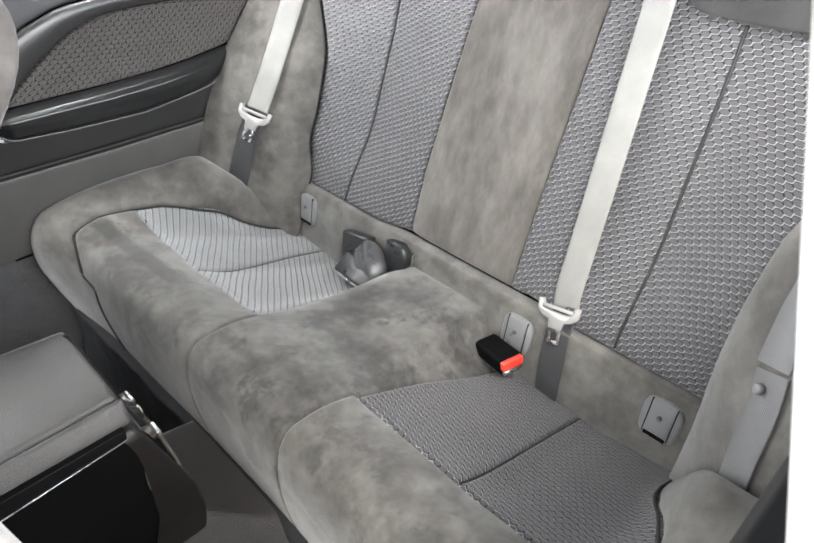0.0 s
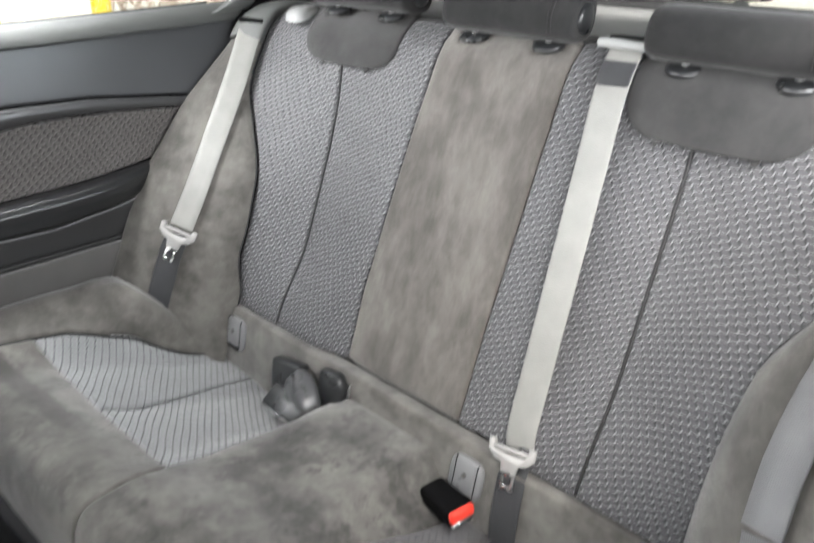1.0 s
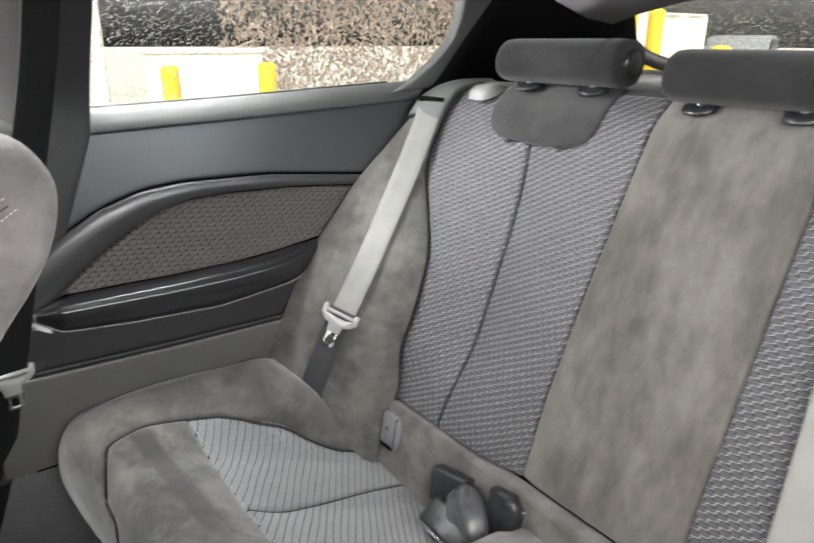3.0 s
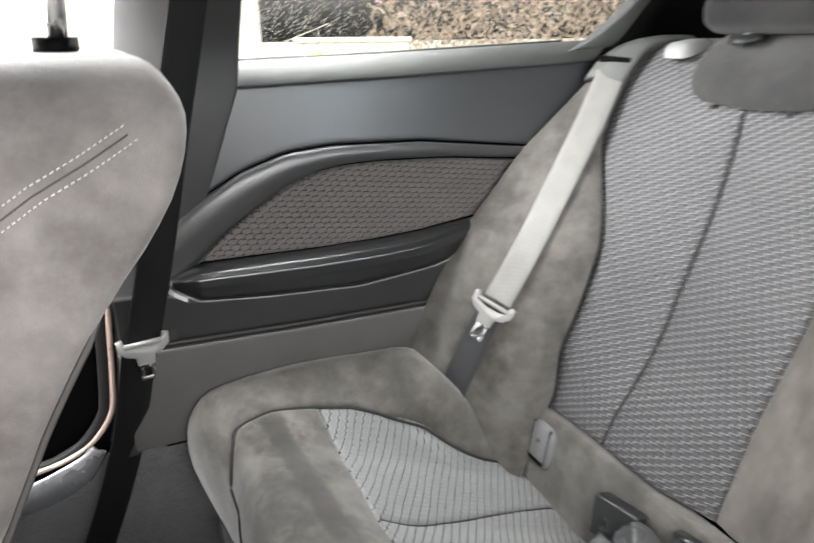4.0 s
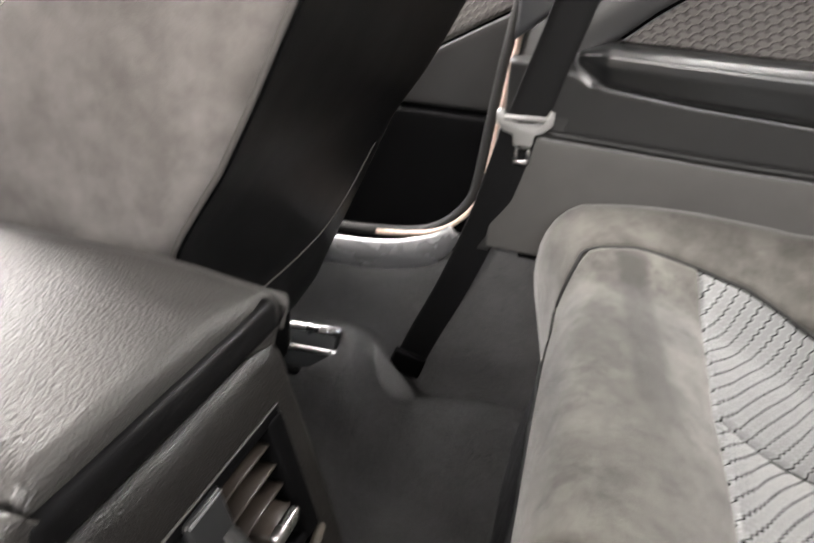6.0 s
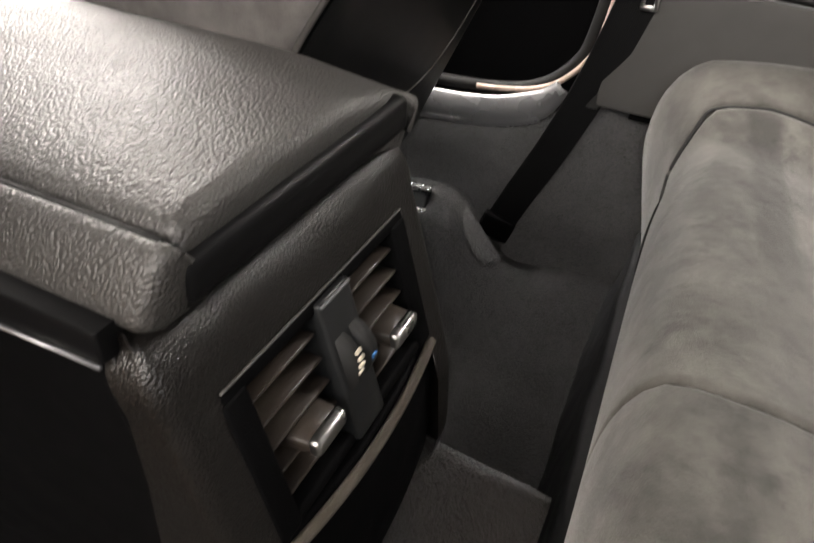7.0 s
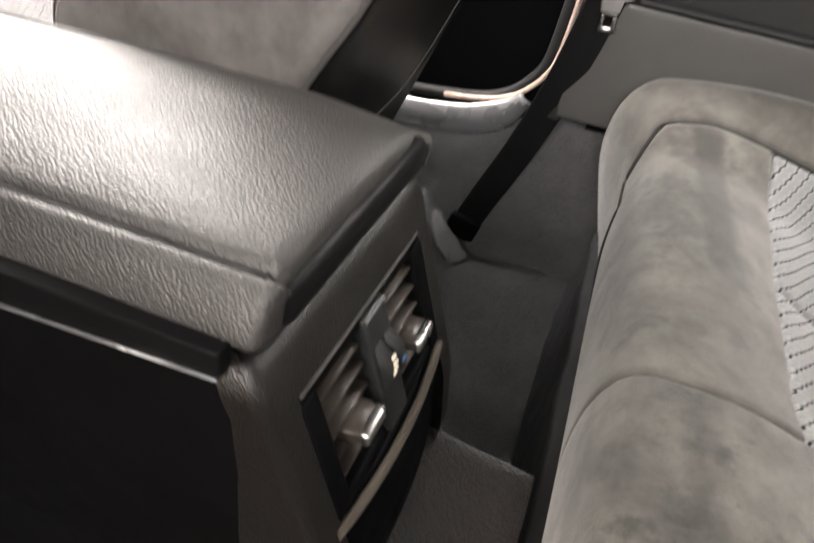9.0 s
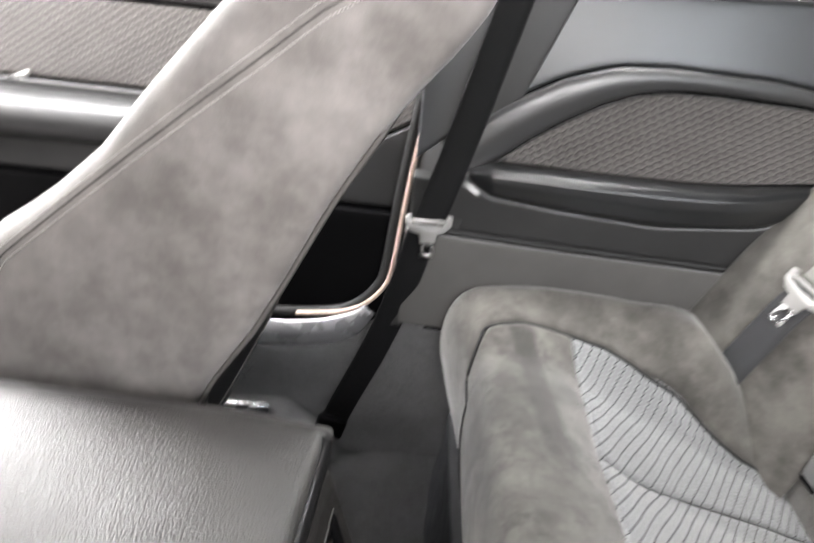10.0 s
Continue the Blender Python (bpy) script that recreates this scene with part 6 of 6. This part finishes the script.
# ---- front passenger seat ----
REAR = [(0.28, -0.90), (0.34, -0.868), (0.38, -0.842), (0.44, -0.818), (0.54, -0.775), (0.635, -0.735), (0.69, -0.698), (0.736, -0.673), (0.80, -0.641), (0.83, -0.6235), (0.86, -0.605), (0.89, -0.583), (0.92, -0.556), (0.95, -0.533), (0.98, -0.517), (1.00, -0.510), (1.04, -0.535)]
PIPE = [(0.40, -0.985), (0.55, -0.965), (0.64, -0.935), (0.72, -0.888), (0.79, -0.797), (0.84, -0.73), (0.905, -0.655), (0.955, -0.616), (0.975, -0.586), (1.00, -0.550), (1.04, -0.55)]
STITCHED = [(0.40, -1.0), (0.55, -0.985), (0.64, -0.965), (0.735, -0.899), (0.775, -0.852), (0.825, -0.791), (0.875, -0.728), (0.905, -0.690), (0.938, -0.650), (0.957, -0.620), (0.972, -0.590), (0.997, -0.545)]
FRONT = [(0.40, -1.04), (0.55, -1.02), (0.646, -1.0), (0.70, -0.98), (0.735, -0.95), (0.772, -0.895), (0.822, -0.838), (0.863, -0.805), (0.906, -0.768), (0.98, -0.71), (1.04, -0.68)]


def build_front_seat():
    ob = thing("seat_unit", "grey suede front passenger seat with black back shell", "car seat", "front seats")
    yi, yo = 0.158, 0.612
    yc, hy = (yi + yo) / 2, (yo - yi) / 2

    # backrest: a closed cover, with a rounded top and shoulders
    bm = bmesh.new()
    rings = []
    n = 64
    levels = [(z, 1.0) for z in np.linspace(0.40, 0.86, 24)] + [(0.86 + 0.175 * math.sin(a), max(0.02, math.cos(a)) ** 0.42) for a in np.linspace(0.12, 1.56, 16)]
    for z, k in levels:
        zz = min(z, 1.0)
        xr, xf = tab(zz, REAR), min(tab(zz, FRONT), tab(zz, PIPE) - 0.02)
        xc, hx = (xr + xf) / 2, (xr - xf) / 2 * (0.25 + 0.75 * k)
        ring = []
        wide = hy * (0.12 + 0.88 * k)
        for q in range(33):
            # front half: rounded bolsters with a hollow between them
            a = math.pi * (0.5 + q / 32)
            c, s = math.cos(a), math.sin(a)
            y = yc + wide * math.copysign(abs(s) ** 0.38, s)
            dip = 0.055 * max(0.0, -c) ** 0.5 * (1 - min(abs((y - yc) / 0.15), 1.0) ** 3)
            ring.append((xc - hx * max(0.0, -c) ** 0.5 + dip * k, y))
        rr = min(0.014, wide * 0.4, hx * 0.8)
        back = [(xc + (hx - rr) * t, -wide) for t in (0.25, 0.5, 0.75, 1.0)]
        back += [(xc + hx - rr + rr * math.sin(a), -wide + rr * (1 - math.cos(a))) for a in (0.4, 0.8, 1.2, 1.57)]
        back += [(xc + hx - 0.024 * k * (1 - abs(2 * t - 1) ** 2.5), lerp(-wide + rr, wide - rr, t)) for t in (0.06, 0.15, 0.3, 0.5, 0.7, 0.85, 0.94)]
        back += [(x, -y) for x, y in reversed(back[:8])]
        ring = [bm.verts.new((x, y, z)) for x, y in ring] + [bm.verts.new((x, yc + y, z)) for x, y in back]
        n = len(ring)
        rings.append(ring)
    for r1, r2 in zip(rings, rings[1:]):
        for q in range(n):
            bm.faces.new((r1[q], r1[(q + 1) % n], r2[(q + 1) % n], r2[q]))
    bm.faces.new(rings[0][::-1]), bm.faces.new(rings[-1])
    bmesh.ops.recalc_face_normals(bm, faces=bm.faces)
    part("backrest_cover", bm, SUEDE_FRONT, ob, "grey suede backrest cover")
    def skin(x, z, sg):
        """A point on the cover's flank."""
        a = math.asin(min(max((z - 0.86) / 0.175, 0.0), 0.999))
        k = max(0.02, math.cos(a)) ** 0.42
        zz = min(z, 1.0)
        xr, xf = tab(zz, REAR), min(tab(zz, FRONT), tab(zz, PIPE) - 0.02)
        xc, hx = (xr + xf) / 2, (xr - xf) / 2 * (0.25 + 0.75 * k)
        c = min(max((x - xc) / hx, -0.97), 0.97)
        s = 1.0 if c > 0 else math.sqrt(1 - c ** 4)
        return Vector((x, yc + sg * (hy * (0.12 + 0.88 * k) * s ** 0.38 + 0.0006), z))

    for sg in (-1, 1):
        bm = bmesh.new()
        zs = np.linspace(0.60, 0.990, 400)
        for off in (-0.0055, 0.0055):
            row = [skin(tab(z, STITCHED) + off * 0.6, z - off * 0.8, sg) for z in zs]
            for k in range(0, 398, 2):
                tube(bm, [row[k], row[k].lerp(row[k + 1], 1.15)], 0.0006, 4)
        part("twin_stitching", bm, STITCH, ob, "pale twin stitching")
        bm = bmesh.new()
        tube(bm, [skin(tab(z, STITCHED), z, sg) for z in zs[::4]], 0.0007, 6)
        part("seam", bm, SEAM_GREY, ob)
    def shell_top(k):
        return 0.918 - 0.060 * k ** 5

    def shell_x(k, z):
        return tab(z, REAR) + 0.004 + lerp(0.004, -0.020, step(z, 0.50, 0.70)) * (1 - k ** 2.5)

    def f(u, v):
        k = abs(2 * u - 1)
        z = lerp(0.33, shell_top(k), v)
        return (shell_x(k, z), yc + (hy - 0.009) * (2 * u - 1), z)

    panel("back_shell", f, 36, 30, SHELL, ob, (1, 0, 0.4), 0.003, 0.010, "smooth black back shell")
    # Rim piping, with the shell edge's highlight painted into its grey.
    rim = [(1.0, -1, z) for z in np.linspace(0.42, 0.855, 30)] + [(abs(c), 1 if c > 0 else -1, shell_top(abs(c))) for c in np.linspace(-0.995, 0.995, 60)] + [(1.0, 1, z) for z in np.linspace(0.855, 0.42, 30)]
    bm = bmesh.new()
    tube(bm, [(shell_x(k, z) - 0.003, yc + sg * k * (hy - 0.006), z + 0.001) for k, sg, z in rim], 0.0024, 6)
    part("edge_piping", bm, SEAM_GREY, ob, "grey piping between cover and shell, edge highlight painted in")
    bm = bmesh.new()
    line = spline([(0, yo - 0.030, 0.60), (0, yo - 0.055, 0.545), (0, yo - 0.10, 0.507), (0, yo - 0.17, 0.494), (0, yc, 0.492), (0, yi + 0.17, 0.494), (0, yi + 0.10, 0.507), (0, yi + 0.055, 0.545), (0, yi + 0.030, 0.60)], 60)
    tube(bm, [(tab(p.z, REAR) + 0.004 + lerp(0.004, -0.020, step(p.z, 0.50, 0.70)) * (1 - abs((p.y - yc) / (hy - 0.009)) ** 2.5) - 0.0005, p.y, p.z) for p in line], 0.0022, 6)
    part("shell_joint", bm, SEAM_GREY, ob, "curved joint of the lower shell")
    def f(u, v):
        z = lerp(0.46, 0.96, v)
        return (tab(z, FRONT) + 0.040, lerp(yc - 0.115, yc + 0.115, u), z)

    panel("cloth_panel", f, 14, 24, CLOTH, ob, (-1, 0, 0.4), 0.008, 0.02, "honeycomb cloth backrest", lambda u, v: (f(u, v)[1], f(u, v)[2]))
    # seat cushion
    def f(u, v):
        x, y = lerp(-0.90, -1.45, u), lerp(yi + 0.07, yo - 0.07, v)
        return (x, y, 0.485 + 0.03 * u + 0.03 * abs(2 * v - 1) ** 3)

    panel("cloth_seat", f, 20, 20, CLOTH, ob, (0, 0, 1), 0.008, 0.05, "honeycomb cloth seat", lambda u, v: (f(u, v)[0], f(u, v)[1]))
    for sg, y in ((-1, yi), (1, yo)):
        def f(u, v):
            x = lerp(-0.90, -1.47, u)
            w = v * math.pi
            return (x, y - sg * 0.035 + sg * 0.042 * math.cos(w), 0.44 + 0.10 * math.sin(w) ** 0.8)

        panel("seat_bolster", f, 20, 12, SUEDE_FRONT, ob, (0, 0, 1), 0.008, 0.05, "grey suede seat bolster")
    bm = boxes(((-1.45, yi + 0.01, 0.24), (-0.87, yo - 0.01, 0.44), 0.03, 3))
    part("seat_base", bm, PLASTIC_BLACK, ob)
    for y in (0.325, 0.445):
        bm = bmesh.new()
        tube(bm, [(-0.60, y, 1.02), (-0.59, y, 1.14)], 0.006, 10)
        part("headrest_post", bm, METAL, ob)
        bm = bmesh.new()
        tube(bm, [(-0.60, y, 1.030), (-0.60, y, 1.046)], 0.016, 14)
        part("post_sleeve", bm, PLASTIC_BLACK, ob)
    bm = bmesh.new()
    for v in bmesh.ops.create_uvsphere(bm, u_segments=32, v_segments=20, radius=1.0)["verts"]:
        c = v.co.copy()
        v.co = (-0.60 + 0.055 * math.copysign(abs(c.x) ** 0.7, c.x), 0.385 + 0.13 * math.copysign(abs(c.y) ** 0.55, c.y), 1.19 + 0.08 * math.copysign(abs(c.z) ** 0.7, c.z))
    part("headrest", bm, SUEDE_FRONT, ob, "grey suede headrest")
    return ob


passenger = build_front_seat()
# Unseen copy, placed to keep door light off the console and footwell.
driver = copy_thing(passenger, pose(-0.20, -0.72, 0))
driver["label"] = "unseen grey suede driver seat slid forward, added to shade the footwell"
